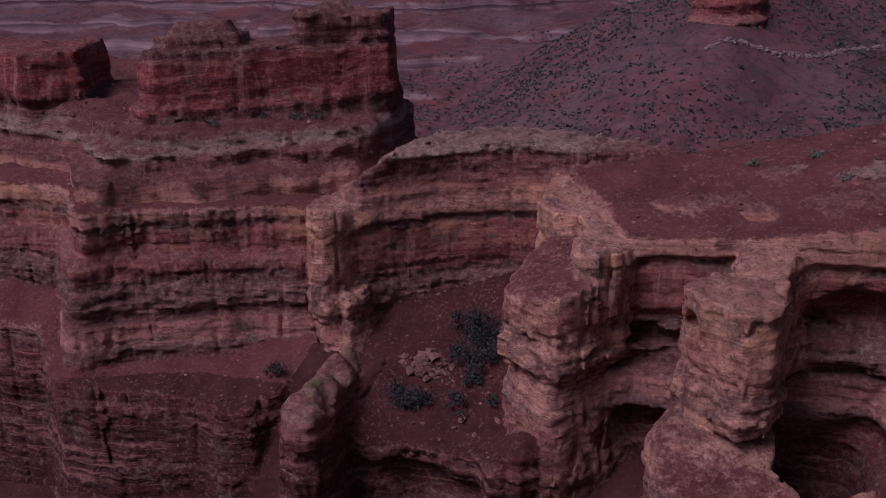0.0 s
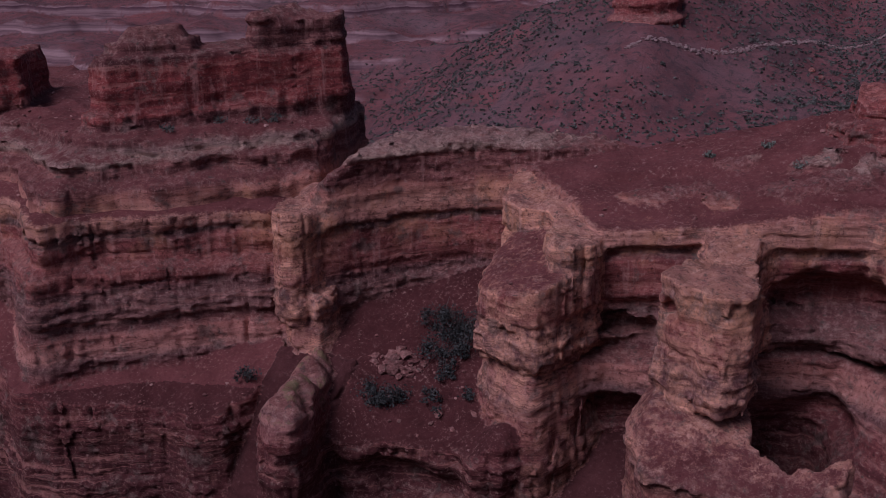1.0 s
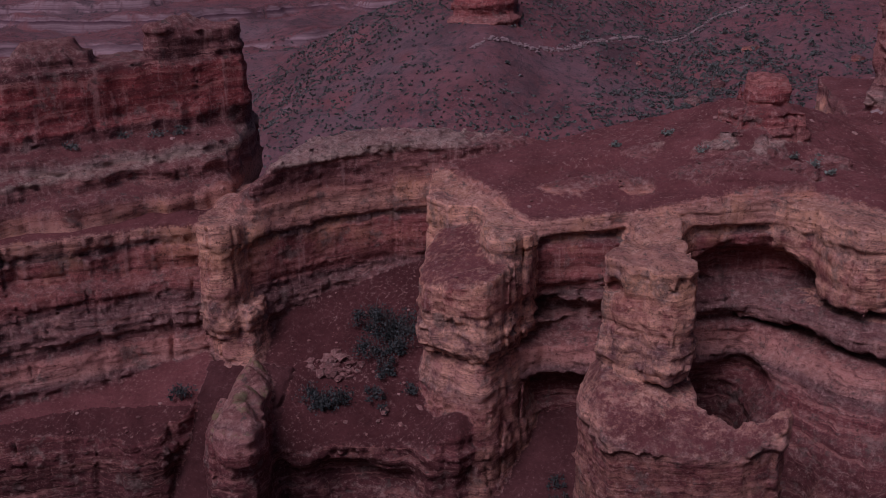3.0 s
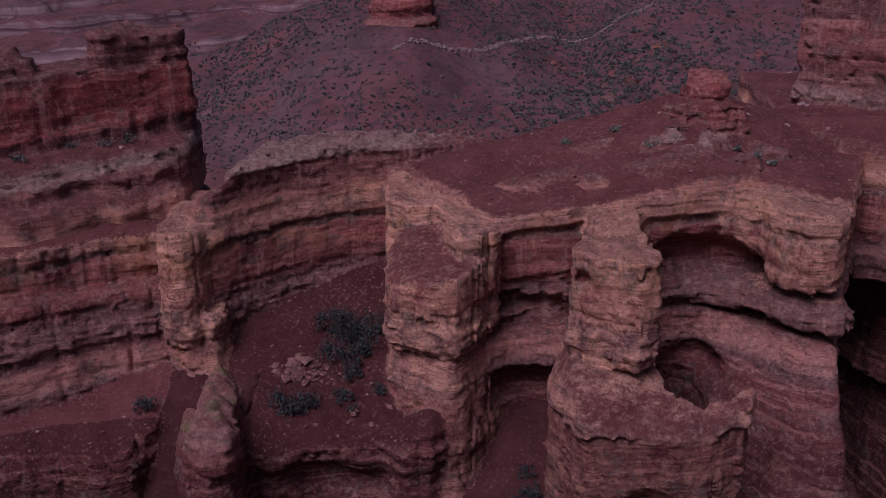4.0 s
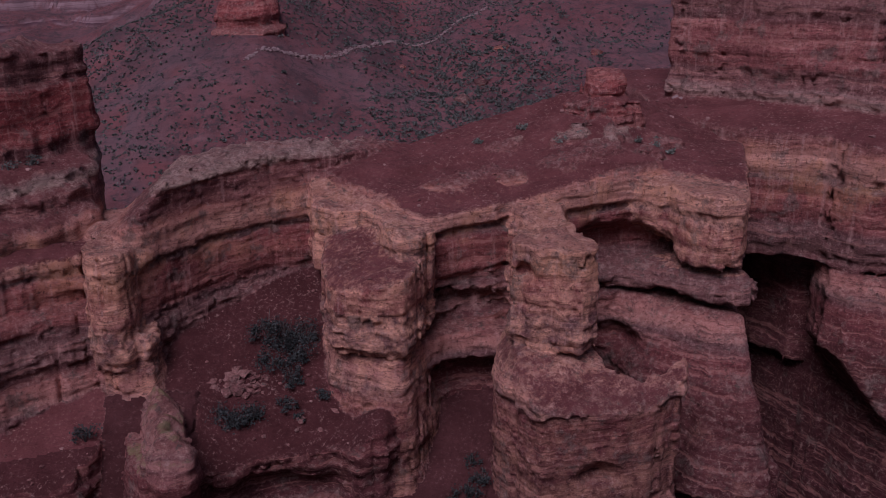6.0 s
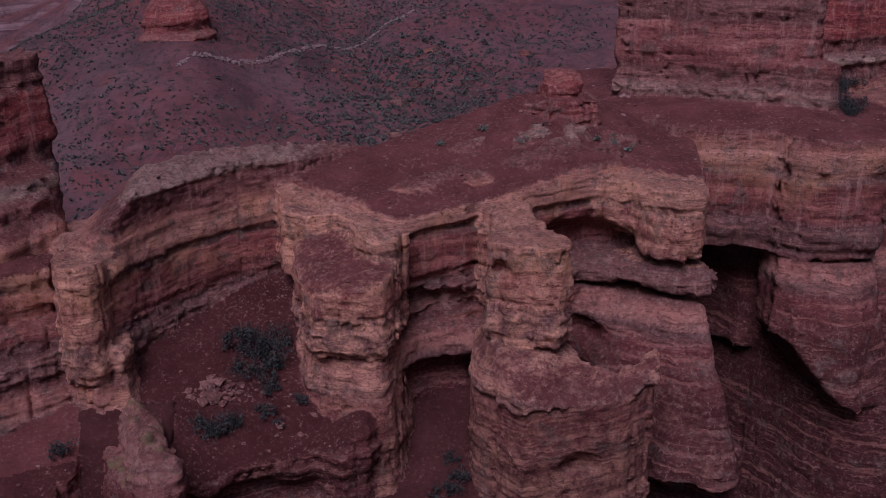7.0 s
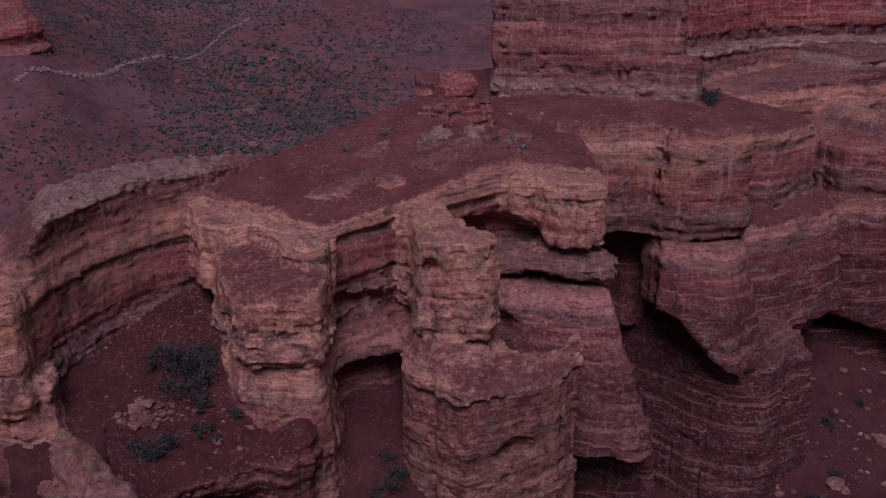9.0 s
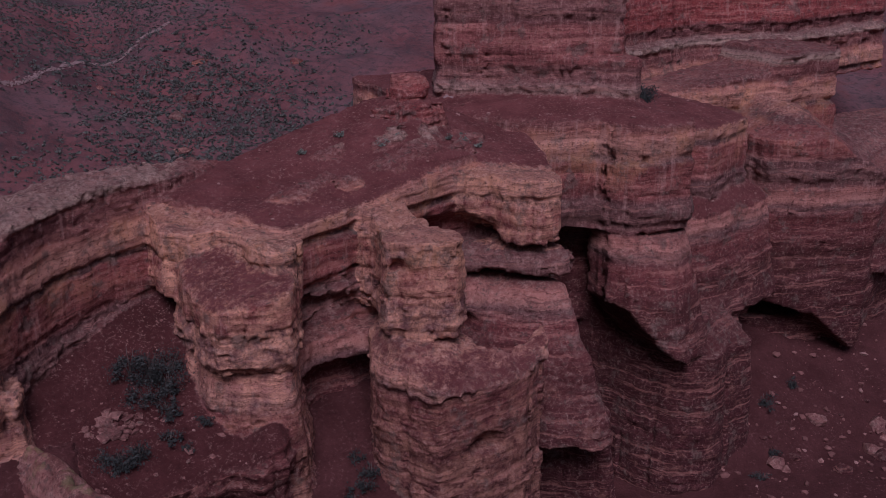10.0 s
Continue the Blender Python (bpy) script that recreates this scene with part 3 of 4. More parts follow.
NEAR = [
    Mass("amphitheatre_wall", [(-31, 10), (-26.2, 4.7), (-25.0, 4.8), (-23.4, 6.9), (-21.3, 9.1), (-18, 11.2), (-14.5, 12.4), (-12, 13.0), (-7, 17), (-10, 18), (-14, 17), (-20, 15.5), (-26, 13), (-31, 14)],
         lambda X, Y, inner: ramp(X, [-30, -27.5, -24.8, -23.5, -17, -12], [0.6, 1.0, 3.4, 4.6, 5.2, 4.7]) + np.minimum(inner, 1.0) * 0.2, beds=0.5, joint=0.35, ledge=0.28),
    Mass("west_rock_pillar", [(-28.7, 4.2), (-28.3, 3.1), (-27.2, 2.4), (-26.3, 2.3), (-25.7, 3.2), (-25.2, 7.0), (-27.5, 9), (-28.8, 6)], 0.9, -5.7, 0.25, 0.02, 0.3, ledge=0.35),
    Mass("west_rock_pillar", [(-27.8, 4.2), (-26.6, 2.9), (-24.9, 2.9), (-24.6, 4), (-25, 8), (-28, 8)], -5.0, -40, 0.2, 0.09),
    Mass("rock_fin", [(-25.6, 2.8), (-25.2, -0.5), (-24.6, -3.6), (-24.0, -6.0), (-22.6, -7.0), (-21.0, -6.6), (-20.6, -5.0), (-21.4, -3.2), (-22.4, -0.6), (-22.8, 3)],
         lambda X, Y, inner: -9.6 + np.minimum(inner, 1.3) * 0.85 + lump(X * 0.9, Y * 0.9, X * 0 + 2.2) * 1.7, -10.0, 0.1, 0.0, 0.9, 0.6, ledge=0.4),
    Mass("rock_fin", [(-26.6, 2.8), (-26.2, -1.0), (-25.2, -4.2), (-24.2, -5.7), (-22.6, -6.2), (-21.5, -5.6), (-21.4, -4), (-22.0, -1), (-23.2, 3)], -10.6, -40, 0.3, 0.07, 0.7, 0.6, ledge=0.6),
    Mass("rock_buttress", [(-13, 3.0), (-12.5, 1.8), (-9.8, 0.7), (-7.9, 0.3), (-6.8, 1.6), (-5.8, 4), (-5.4, 6.5), (-7, 9), (-13, 10), (-13, 6)],
         lambda X, Y, inner: -1.9 + 0.30 * np.clip(X + 12.5, 0, 6) + 0.26 * np.clip(Y - 2.5, 0, 6) + 0.25 * np.clip(inner, 0, 1.2), -5.6, 0.35, 0.0, 0.5, earth=0.72, ledge=0.45),
    Mass("rock_buttress", [(-12.3, 3.6), (-11.6, 2.6), (-9.7, 1.3), (-8.2, 0.9), (-6.9, 3), (-6.4, 5.5), (-7, 9), (-13, 10)], -5.0, -40, 0.3, 0.16, ledge=0.35),
    Mass("rock_buttress", [(-13.7, 9.6), (-12, 8.4), (-9.9, 8.1), (-9.2, 7.0), (-8.9, 4.4), (-8.0, 2.6), (-6.6, 2.3), (-5.6, 3.6), (-5.6, 6), (-6, 12), (-9, 14), (-14, 13)],
         lambda X, Y, inner: 1.75 + 0.3 * np.clip(Y - 8.2, 0, 8) + lump(X * 0.6, Y * 0.6, X * 0 + 14.5) * 0.8, -2.2, 0.3, 0.0, 0.3, ledge=0.5),
    Mass("central_rock_pillar", [(-0.7, 0.3), (0.3, -0.7), (1.8, -1.3), (3.4, -1.6), (4.1, -1.2), (4.3, 0.8), (4.1, 2.6), (3.7, 4.6), (4.6, 9), (-0.4, 9), (0.7, 5.2), (0.2, 3.0), (-0.4, 1.6)],
         lambda X, Y, inner: 1.8 - 0.3 * np.exp(-(((Y - 4.2) / 1.2) ** 2)) + 0.2 * np.clip(Y - 5, 0, 4) + lump(X * 0.8, Y * 0.8, X * 0 + 6.5) * 0.9, -5.6, 0.22, 0.03, 0.3, joint=0.9, rough=1.8, ledge=0.42),
    Mass("central_rock_pillar", [(-1.8, 0.6), (-1.7, -0.9), (-0.6, -3.0), (0.5, -4.9), (3, -5.1), (8, -4.7), (9.9, -3.6), (10.3, -2.5), (9, -2.9), (6.8, -3.0), (5.0, -1.9), (4.3, 1.5), (1, 5), (-1, 3)],
         lambda X, Y, inner: -5.4 - 0.6 * np.clip(-1.2 - Y, 0, 4) - 1.2 * np.clip(-0.5 - X, 0, 2) - ramp(X, [2, 4.5, 7.5, 8.8, 10.2], [0, 0.4, 0.5, 0.0, -0.9]), -40, 0.2, 0.0, 0.2, joint=0.8, earth=0.5, ledge=0.3),
    # the gravelly lip round the top of the broad block
    Mass("central_rock_pillar", [(-1.9, -0.2), (-1.8, -1.1), (-0.8, -3.2), (0.3, -5.2), (3, -5.5), (8, -5.0), (10.2, -3.8), (10.6, -2.5), (9, -2.9), (6.8, -3.1), (5.0, -2.2), (4.0, -1.8), (1, -2.4)],
         lambda X, Y, inner: -5.5 - 0.55 * np.clip(-1.2 - Y, 0, 4) - 1.2 * np.clip(-0.5 - X, 0, 2) - ramp(X, [2, 4.5, 7.5, 8.8, 10.2], [0, 0.35, 0.45, 0.0, -0.9]), -8.3, 0.0, 0.0, 0.12, joint=0.6, earth=0.66, ledge=0.4),
    Mass("hillside_cliff", [(-13, 12.6), (-9, 9), (-5.8, 5.6), (-3.5, 6.4), (-1, 6.6), (0, 7.2), (2.5, 7.2), (4, 7.8), (6.5, 8.7), (9.3, 9.0), (12, 9.5), (17.3, 7), (18.5, 11), (20, 15), (20, 28), (10, 26), (0, 24), (-8, 21), (-14, 18)], hill_top, joint=0.5, rough=0.9, earth=0.9, ledge=0.7),
    # the beds that ring the two alcoves like steps
    Mass("hillside_cliff", [(-8, 4), (-6.2, 3.6), (-4.6, 4.7), (-2.5, 4.8), (-0.5, 4.2), (2, 5), (2, 9), (-8, 9)], -6.4, -8.4, 0.1, 0.0, 0.5, joint=0.4, ledge=0.3),
    Mass("rock_promontory", [(8.5, 10.5), (9.6, 8.9), (11.6, 7.6), (12.8, 5.2), (14, 3.6), (15.8, 3.5), (16.8, 4.8), (17.1, 7), (17, 11)],
         lambda X, Y, inner: 3.3 + 0 * X, -2.8, 0.3, 0.0, 0.35, joint=0.6, ledge=0.4),
    Mass("rock_promontory", [(6, 10), (9.5, 8.2), (12.2, 6.2), (14.4, 3.7), (16.6, 3.0), (17.7, 3.7), (17.4, 9), (12, 11)], lambda X, Y, inner: -3.1 + 0.55 * np.clip(inner, 0, 2.4), -5.5, 0.1, 0.0, 0.7, ledge=0.4),
    Mass("rock_promontory", [(6, 12), (8, 10.6), (9.6, 8.6), (11.2, 6.9), (12.8, 5.4), (14.6, 3.9), (16.2, 3.2), (17.0, 4), (17.2, 10), (10, 14)], lambda X, Y, inner: -5.2 + 0 * X, -17.5, 0.2, 0.05, 0.4, joint=0.6, ledge=0.4, east=16.6, lean=0.55),
    Mass("rock_promontory", [(4, 9), (6, 6.4), (10, 5.4), (13.5, 3.6), (16.2, 1.4), (18.2, -0.6), (18.6, 2), (18.6, 10), (10, 14)], lambda X, Y, inner: -15.2 + 0.5 * np.clip(inner, 0, 2), -40, 0.2, 0.12, 0.5, ledge=0.4),
    Mass("amphitheatre_floor", [(-26, 2), (-22.5, -2), (-20, -1.6), (-18, -0.9), (-15, -0.5), (-12.7, 0), (-11, -1.8), (-9.2, -1.6), (-8.2, 0.4), (-8, 14), (-26, 14)],
         lambda X, Y, inner: amphitheatre_ground(X, Y) + 0.9 * np.exp(-(((X + 23) / 2.5) ** 2)) + 1.2 * np.exp(-(((X + 9.6) / 2.0) ** 2)) * np.clip(2 - Y, 0, 2), -40, 0.7, rough=0.7, earth=True),
    Mass("alcove_floor", [(-10, -8), (0, -8), (2, 7), (-10, 7)], lambda X, Y, inner: alcove_ground(X, Y), -40, 0.0, 0.2, joint=0.2, rough=0.7),
    Mass("gully_slope", [(-31, 2.8), (-31, -9), (-22, -9), (-22, 2.8)], lambda X, Y, inner: -10.6 + 1.8 * np.minimum(Y, 0) + 0.5 * np.maximum(Y, 0) - 1.2 * np.maximum(-27.8 - X, 0), -40, 0.0, 0.3, joint=0.2, rough=0.8),
    Mass("west_cliff", [(-29.3, 5.4), (-31.5, 4.2), (-33.5, 3.2), (-37.2, 0), (-39.8, -1.5), (-42.3, -4.7), (-43.6, -4.2), (-45, -2.8), (-49, -0.6), (-55, -2), (-70, -4), (-70, 14), (-29, 14)],
         lambda X, Y, inner: 0.1 + 0.25 * np.clip(inner, 0, 2), -3.2, 0.3, earth=True, ledge=0.7),
    Mass("west_cliff", [(-28, 5), (-31.5, 3.2), (-33.5, 2.2), (-37.2, -1), (-39.8, -2.5), (-42.8, -5.5), (-44.5, -4.8), (-46, -3.4), (-49.5, -1.4), (-56, -3), (-70, -5), (-70, 14), (-28, 14)],
         lambda X, Y, inner: -3.6 + 0.4 * np.clip(inner, 0, 2), -40, 0.35, 0.13, ledge=0.5),
    Mass("west_cliff", [(-27.4, 2), (-27.8, -1.2), (-29.0, -3.4), (-31.0, -4.3), (-32.5, -4.0), (-34.5, -3.9), (-40, -6.4), (-43.8, -7.6), (-45.5, -6.5), (-48.5, -5), (-56, -7), (-70, -8), (-70, 6), (-30, 6)],
         lambda X, Y, inner: bench_ground(X, Y), -40, 0.35, 0.03, 0.25, earth=True, ledge=0.5),
    Mass("hill_knob", [(7.2, 16.2), (7.8, 14.8), (9.2, 14.3), (10.1, 15.0), (10.0, 16.4), (8.4, 17)], 10.2, 5.0, 0.3, 0.05, 0.3, ledge=0.8),
    Mass("hill_knob", [(6.2, 16.2), (7.4, 14.2), (9.4, 13.6), (11.0, 14.8), (10.4, 17.0), (8, 17.6)], lambda X, Y, inner: 8.0 + 0.5 * np.clip(inner, 0, 2), 4.0, 0.1, 0.25, 0.6, earth=0.8, ledge=0.6),
]
# low ledges of crumbling rock breaking through the red earth
for k, (x, y, w, d, high) in enumerate([(-4.2, 9.3, 1.7, 0.5, 0.6), (-1.4, 10.4, 1.5, 0.45, 0.5), (0.6, 9.2, 1.2, 0.5, 0.6), (4.2, 10.0, 1.8, 0.5, 0.6), (7.6, 10.6, 1.6, 0.55, 0.7), (11.2, 10.4, 1.5, 0.6, 0.7), (5.4, 12.6, 1.3, 0.5, 0.7), (9.2, 12.2, 1.1, 0.5, 0.6), (13.2, 12.8, 1.4, 0.6, 0.8), (0.8, 13.6, 1.2, 0.4, 0.4)]):
    key = "rock_outcrop" if not k else f"rock_outcrop.{k:03d}"
    thing(key, (x, y, float(hill_top(np.array(x), np.array(y), 0))), "low crumbling rock ledge breaking through a red earth slope", "rock outcrop", group="hillside outcrops")
    NEAR.append(Mass(key, [(x - w, y + 0.2), (x - w * 0.4, y - d), (x + w * 0.5, y - d * 0.8), (x + w, y + 0.1), (x + w * 0.6, y + d * 1.6), (x - w * 0.6, y + d * 1.5)], lambda X, Y, inner, h=high: hill_top(X, Y, inner) + 0.4 * h + 0.5 * lump(X * 1.1, Y * 1.1, X * 0 + 5.5) * 1.3, -40, 0.1, 0.0, 0.3, ledge=0.7))
HOLLOWS = [((8.2, 6.6, -8.7), (1.9, 2.8, 1.5)), ((6.4, 6.2, -11.0), (2.6, 3.4, 2.6)), ((-3.4, 5.2, -9.6), (2.8, 1.3, 0.8)), ((-3.4, 6.4, -4.6), (3.2, 1.2, 0.9)),
           ((-16, -0.8, -15.4), (3.4, 1.6, 1.6)), ((-0.1, -0.5, 0.0), (0.6, 1.2, 0.6)), ((8.2, 8.6, -1.7), (4.5, 2.2, 1.8)), ((11.0, 6.4, -5.2), (2.2, 1.4, 0.7)), ((4.4, -5.2, -12.6), (1.6, 1.2, 0.9))]
verts, quads, mass, side = carve(NEAR, (-57, -11, -31), (21.5, 25, 12), (0.19, 0.19, 0.12), HOLLOWS)
# low west cliff beds take the darker copy in place of canyon shade
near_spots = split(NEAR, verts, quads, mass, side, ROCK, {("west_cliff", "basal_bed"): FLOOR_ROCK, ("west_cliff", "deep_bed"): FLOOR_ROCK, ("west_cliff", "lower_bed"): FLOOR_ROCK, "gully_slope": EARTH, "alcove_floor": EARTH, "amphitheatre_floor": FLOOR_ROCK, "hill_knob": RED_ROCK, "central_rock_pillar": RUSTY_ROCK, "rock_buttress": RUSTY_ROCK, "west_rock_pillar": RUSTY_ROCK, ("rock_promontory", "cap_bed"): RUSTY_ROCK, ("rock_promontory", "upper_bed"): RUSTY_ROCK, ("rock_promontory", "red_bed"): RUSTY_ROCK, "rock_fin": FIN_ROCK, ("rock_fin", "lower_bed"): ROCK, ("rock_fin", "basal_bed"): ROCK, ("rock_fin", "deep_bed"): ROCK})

thing("west_butte", (-36, 10, 6), "blocky dark red sandstone butte on a dark earth bench", "butte")
thing("outlying_butte", (-60, 6, 6), "small red rock butte on the cliff top", "butte")
thing("east_cliff", (32, 12, -14), "massive banded red sandstone cliff with deep shaded clefts", "cliff")
thing("east_tower", (24, 22, 5), "tall layered red sandstone tower rising from a terrace", "rock tower")
thing("ledge_block", (56, 26, 0), "stepped pale-topped rock block beside shrubs", "rock block")
thing("far_east_wall", (55, 38, 0), "dark red banded rock wall behind a shrubby ledge", "cliff")
thing("spur_knob", (-25, 92, 5), "dark red rock knob crowning a shrubby spur", "rock knob")
FAR = [
    Mass("west_cliff", [(-28.6, 10), (-31, 7), (-33.4, 4.9), (-36.8, 1.2), (-39.4, -0.2), (-42, -3.0), (-44.3, -2.8), (-50, 1.2), (-72, -1), (-72, 24), (-31.5, 22)], lambda X, Y, inner: 1.9 + 0.3 * np.clip(inner, 0, 2), -2, 0.6, rough=2.2, earth=0.7, ledge=0.8),
    Mass("west_cliff", [(-28.9, 11), (-31.4, 8.2), (-33.2, 6.4), (-34.6, 5.8), (-36.8, 2.9), (-38.2, 2.6), (-40.2, 0.2), (-42.4, -1.4), (-44.3, -1.2), (-50, 2.4), (-72, 1), (-72, 24), (-31.5, 22)], lambda X, Y, inner: 3.4 + 0.35 * np.clip(inner, 0, 2), -2, 0.6, rough=2.4, earth=0.7, ledge=0.8),
    Mass("west_cliff", [(-29.2, 12.4), (-31.6, 9.8), (-33.6, 7.6), (-36.0, 5.4), (-37.4, 4.0), (-39.6, 2.0), (-41.8, 0.6), (-44.6, 0.6), (-51, 4), (-72, 3), (-72, 24), (-31.5, 22)], lambda X, Y, inner: 4.7 + 0.2 * np.clip(inner, 0, 2), -2, 0.5, rough=2.0, earth=0.8, ledge=0.8),
    Mass("west_butte", [(-30.3, 15.9), (-33, 12.4), (-38, 6.6), (-41.8, 1.9), (-44, 2.2), (-44.5, 7), (-39, 15), (-31, 20)], 6.4, 3, 0.35, 0.10, ledge=0.7),
    Mass("west_butte", [(-30, 15.9), (-33, 12.8), (-38, 7.4), (-41.9, 2.8), (-43.5, 3), (-44, 7), (-39, 15), (-32, 20)], 10.3, 3, 0.5, 0.03, 0.25, joint=0.5, ledge=0.4),
    Mass("west_butte", [(-30.3, 16.2), (-32.5, 14.2), (-35, 11.4), (-36.2, 12), (-36, 15), (-32, 19.5)], lambda X, Y, inner: 12.2 + ramp(X, [-36, -34.5, -33, -30], [0.5, 0.9, 0.1, 0.5]), 8, 0.8, 0.10, 0.25),
    Mass("west_butte", [(-38.4, 8.4), (-41.5, 4.4), (-43, 4.6), (-43, 8), (-40, 11)], lambda X, Y, inner: 11.2 + 1.0 * np.clip(inner * 1.4 - 0.5, 0, 1), 8, 0.8, 0.16, 0.25),
    Mass("outlying_butte", [(-54, 6), (-57, 3), (-64, 2), (-66, 8), (-58, 12)], 9.0, 2, 0.8, 0.12),
    Mass("east_cliff", [(26, 14), (26.0, 9.8), (27.0, 8.2), (28.4, 7.2), (29.8, 6.6), (31.4, 7.0), (33.2, 8), (34.0, 10.4), (34.2, 14)], -4.6, lambda X: ramp(X, [26, 28.5, 30.5, 34], [-12.5, -16.2, -17.5, -17.5]), 0.2, 0.0, 0.2, ledge=0.4, lean=0.28),
    Mass("east_cliff", [(34.0, 14), (34.8, 10.6), (38.5, 10.4), (44, 11.8), (48.4, 12.9), (49, 14), (51, 19), (57, 15), (64, 12), (74, 14), (90, 14), (98, 40), (20, 40), (19, 30), (23, 25), (26.6, 17)],
         -4.6, -16.5, 0.25, 0.04, 0.2, ledge=0.45, lean=0.15),
    # the block beyond the second cleft, its cap falling eastwards
    Mass("east_cliff", [(49.5, 20), (50.3, 14.5), (52.5, 12.4), (54.0, 11.2), (58, 10.6), (61.5, 9.4), (64, 10.6), (68, 13), (80, 14), (98, 22), (98, 40), (50, 40)],
         lambda X, Y, inner: ramp(X, [50, 55.5, 58, 64, 72], [0.6, 1.0, -1.0, -4.6, -6.5]) + 0.5 * np.clip(inner - 1, 0, 9), lambda X: ramp(X, [50, 56, 61, 63, 66, 75], [-18.5, -20.5, -25, -23.5, -21.5, -20]), 0.35, 0.0, 0.25, ledge=0.5, lean=-0.04),
    Mass("east_cliff", [(49.5, 22), (51, 17), (56, 14.5), (62, 13.5), (70, 15), (80, 16), (98, 24), (98, 40), (50, 40)], -20, -40, 0.3, 0.05, ledge=0.5),
    Mass("east_cliff", [(28.5, 13), (29.6, 8.8), (30.4, 6.8), (31.6, 5.6), (33.5, 5.2), (36, 7), (38, 8), (42, 9.8), (49, 14), (52, 20), (58, 16), (66, 13), (90, 14), (98, 40), (22, 40), (21, 30), (25, 22)], -13.2, -18, 0.3, ledge=0.6),
    Mass("east_cliff", [(28.0, 13), (29.4, 8.6), (30.4, 6.0), (31.6, 4.6), (34, 4.2), (37.8, 5.4), (40.4, 5.9), (41.3, 8), (44, 13), (50, 20), (60, 18), (68, 14), (90, 15), (98, 40), (22, 40), (21, 30), (25, 22)], lambda X, Y, inner: -16.2 + 1.2 * np.clip(inner, 0, 2), -40, 0.25, 0.05, ledge=0.45),
    Mass("east_cliff", [(18.6, 16), (22.4, 13.6), (25.6, 11.6), (26.4, 9.6), (27.2, 8.4), (30, 7.6), (32.6, 7.4), (33.7, 8.6), (34.2, 12.6), (35.6, 12.8), (38.6, 11.6), (45.3, 13.6), (46.3, 16), (47, 22), (48, 44), (16, 44), (16, 22)],
         lambda X, Y, inner: 5.5 - 1.9 * step(X, 33.5, 35) + 0.2 * np.clip(inner, 0, 6), -6, 0.35, 0.02, 0.25, earth=True, ledge=0.6),
    Mass("east_cliff", [(34.6, 12), (37, 9.8), (44, 11.4), (48.2, 12.6), (48, 16), (36, 16)], lambda X, Y, inner: -4.8 + 1.2 * np.clip(inner, 0, 3), -8, 0.3, earth=True),
    Mass("east_tower", [(17.6, 27), (18.2, 25.8), (21, 23.6), (24, 19.9), (28, 17.4), (30.2, 15.9), (31.6, 16.5), (32, 20), (28, 28), (20, 32)], 21, 2, 0.4, 0.015, ledge=0.9),
    Mass("east_tower", [(26, 18), (28.6, 16.2), (31.0, 14.3), (32.2, 15), (32.5, 19), (28, 20)], 10.2, 2, 0.45, 0.04, ledge=0.9),
    Mass("ledge_block", [(40.5, 28), (44, 24.4), (50, 22.8), (56, 22.2), (60, 21.6), (67, 22.2), (69, 25), (68, 32), (46, 31)],
         lambda X, Y, inner: ramp(X, [40, 49, 57.2, 58.2, 69], [4.2, 5.2, 6.0, 8.3, 8.0]), -40, 0.6, 0.03, ledge=0.9),
    Mass("far_east_wall", [(33, 37), (46, 36), (60, 40), (76, 38), (98, 42), (98, 62), (35, 56)], 17, 0, 1.0, 0.12),
]
verts, quads, mass, side = carve(FAR, (-72, -6, -31), (98, 60, 22), (0.32, 0.32, 0.22))
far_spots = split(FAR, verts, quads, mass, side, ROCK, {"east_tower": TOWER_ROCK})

# ---- the ground: canyon bottom, valley, shrubby spur and far terraces, one sheet out to the horizon ----


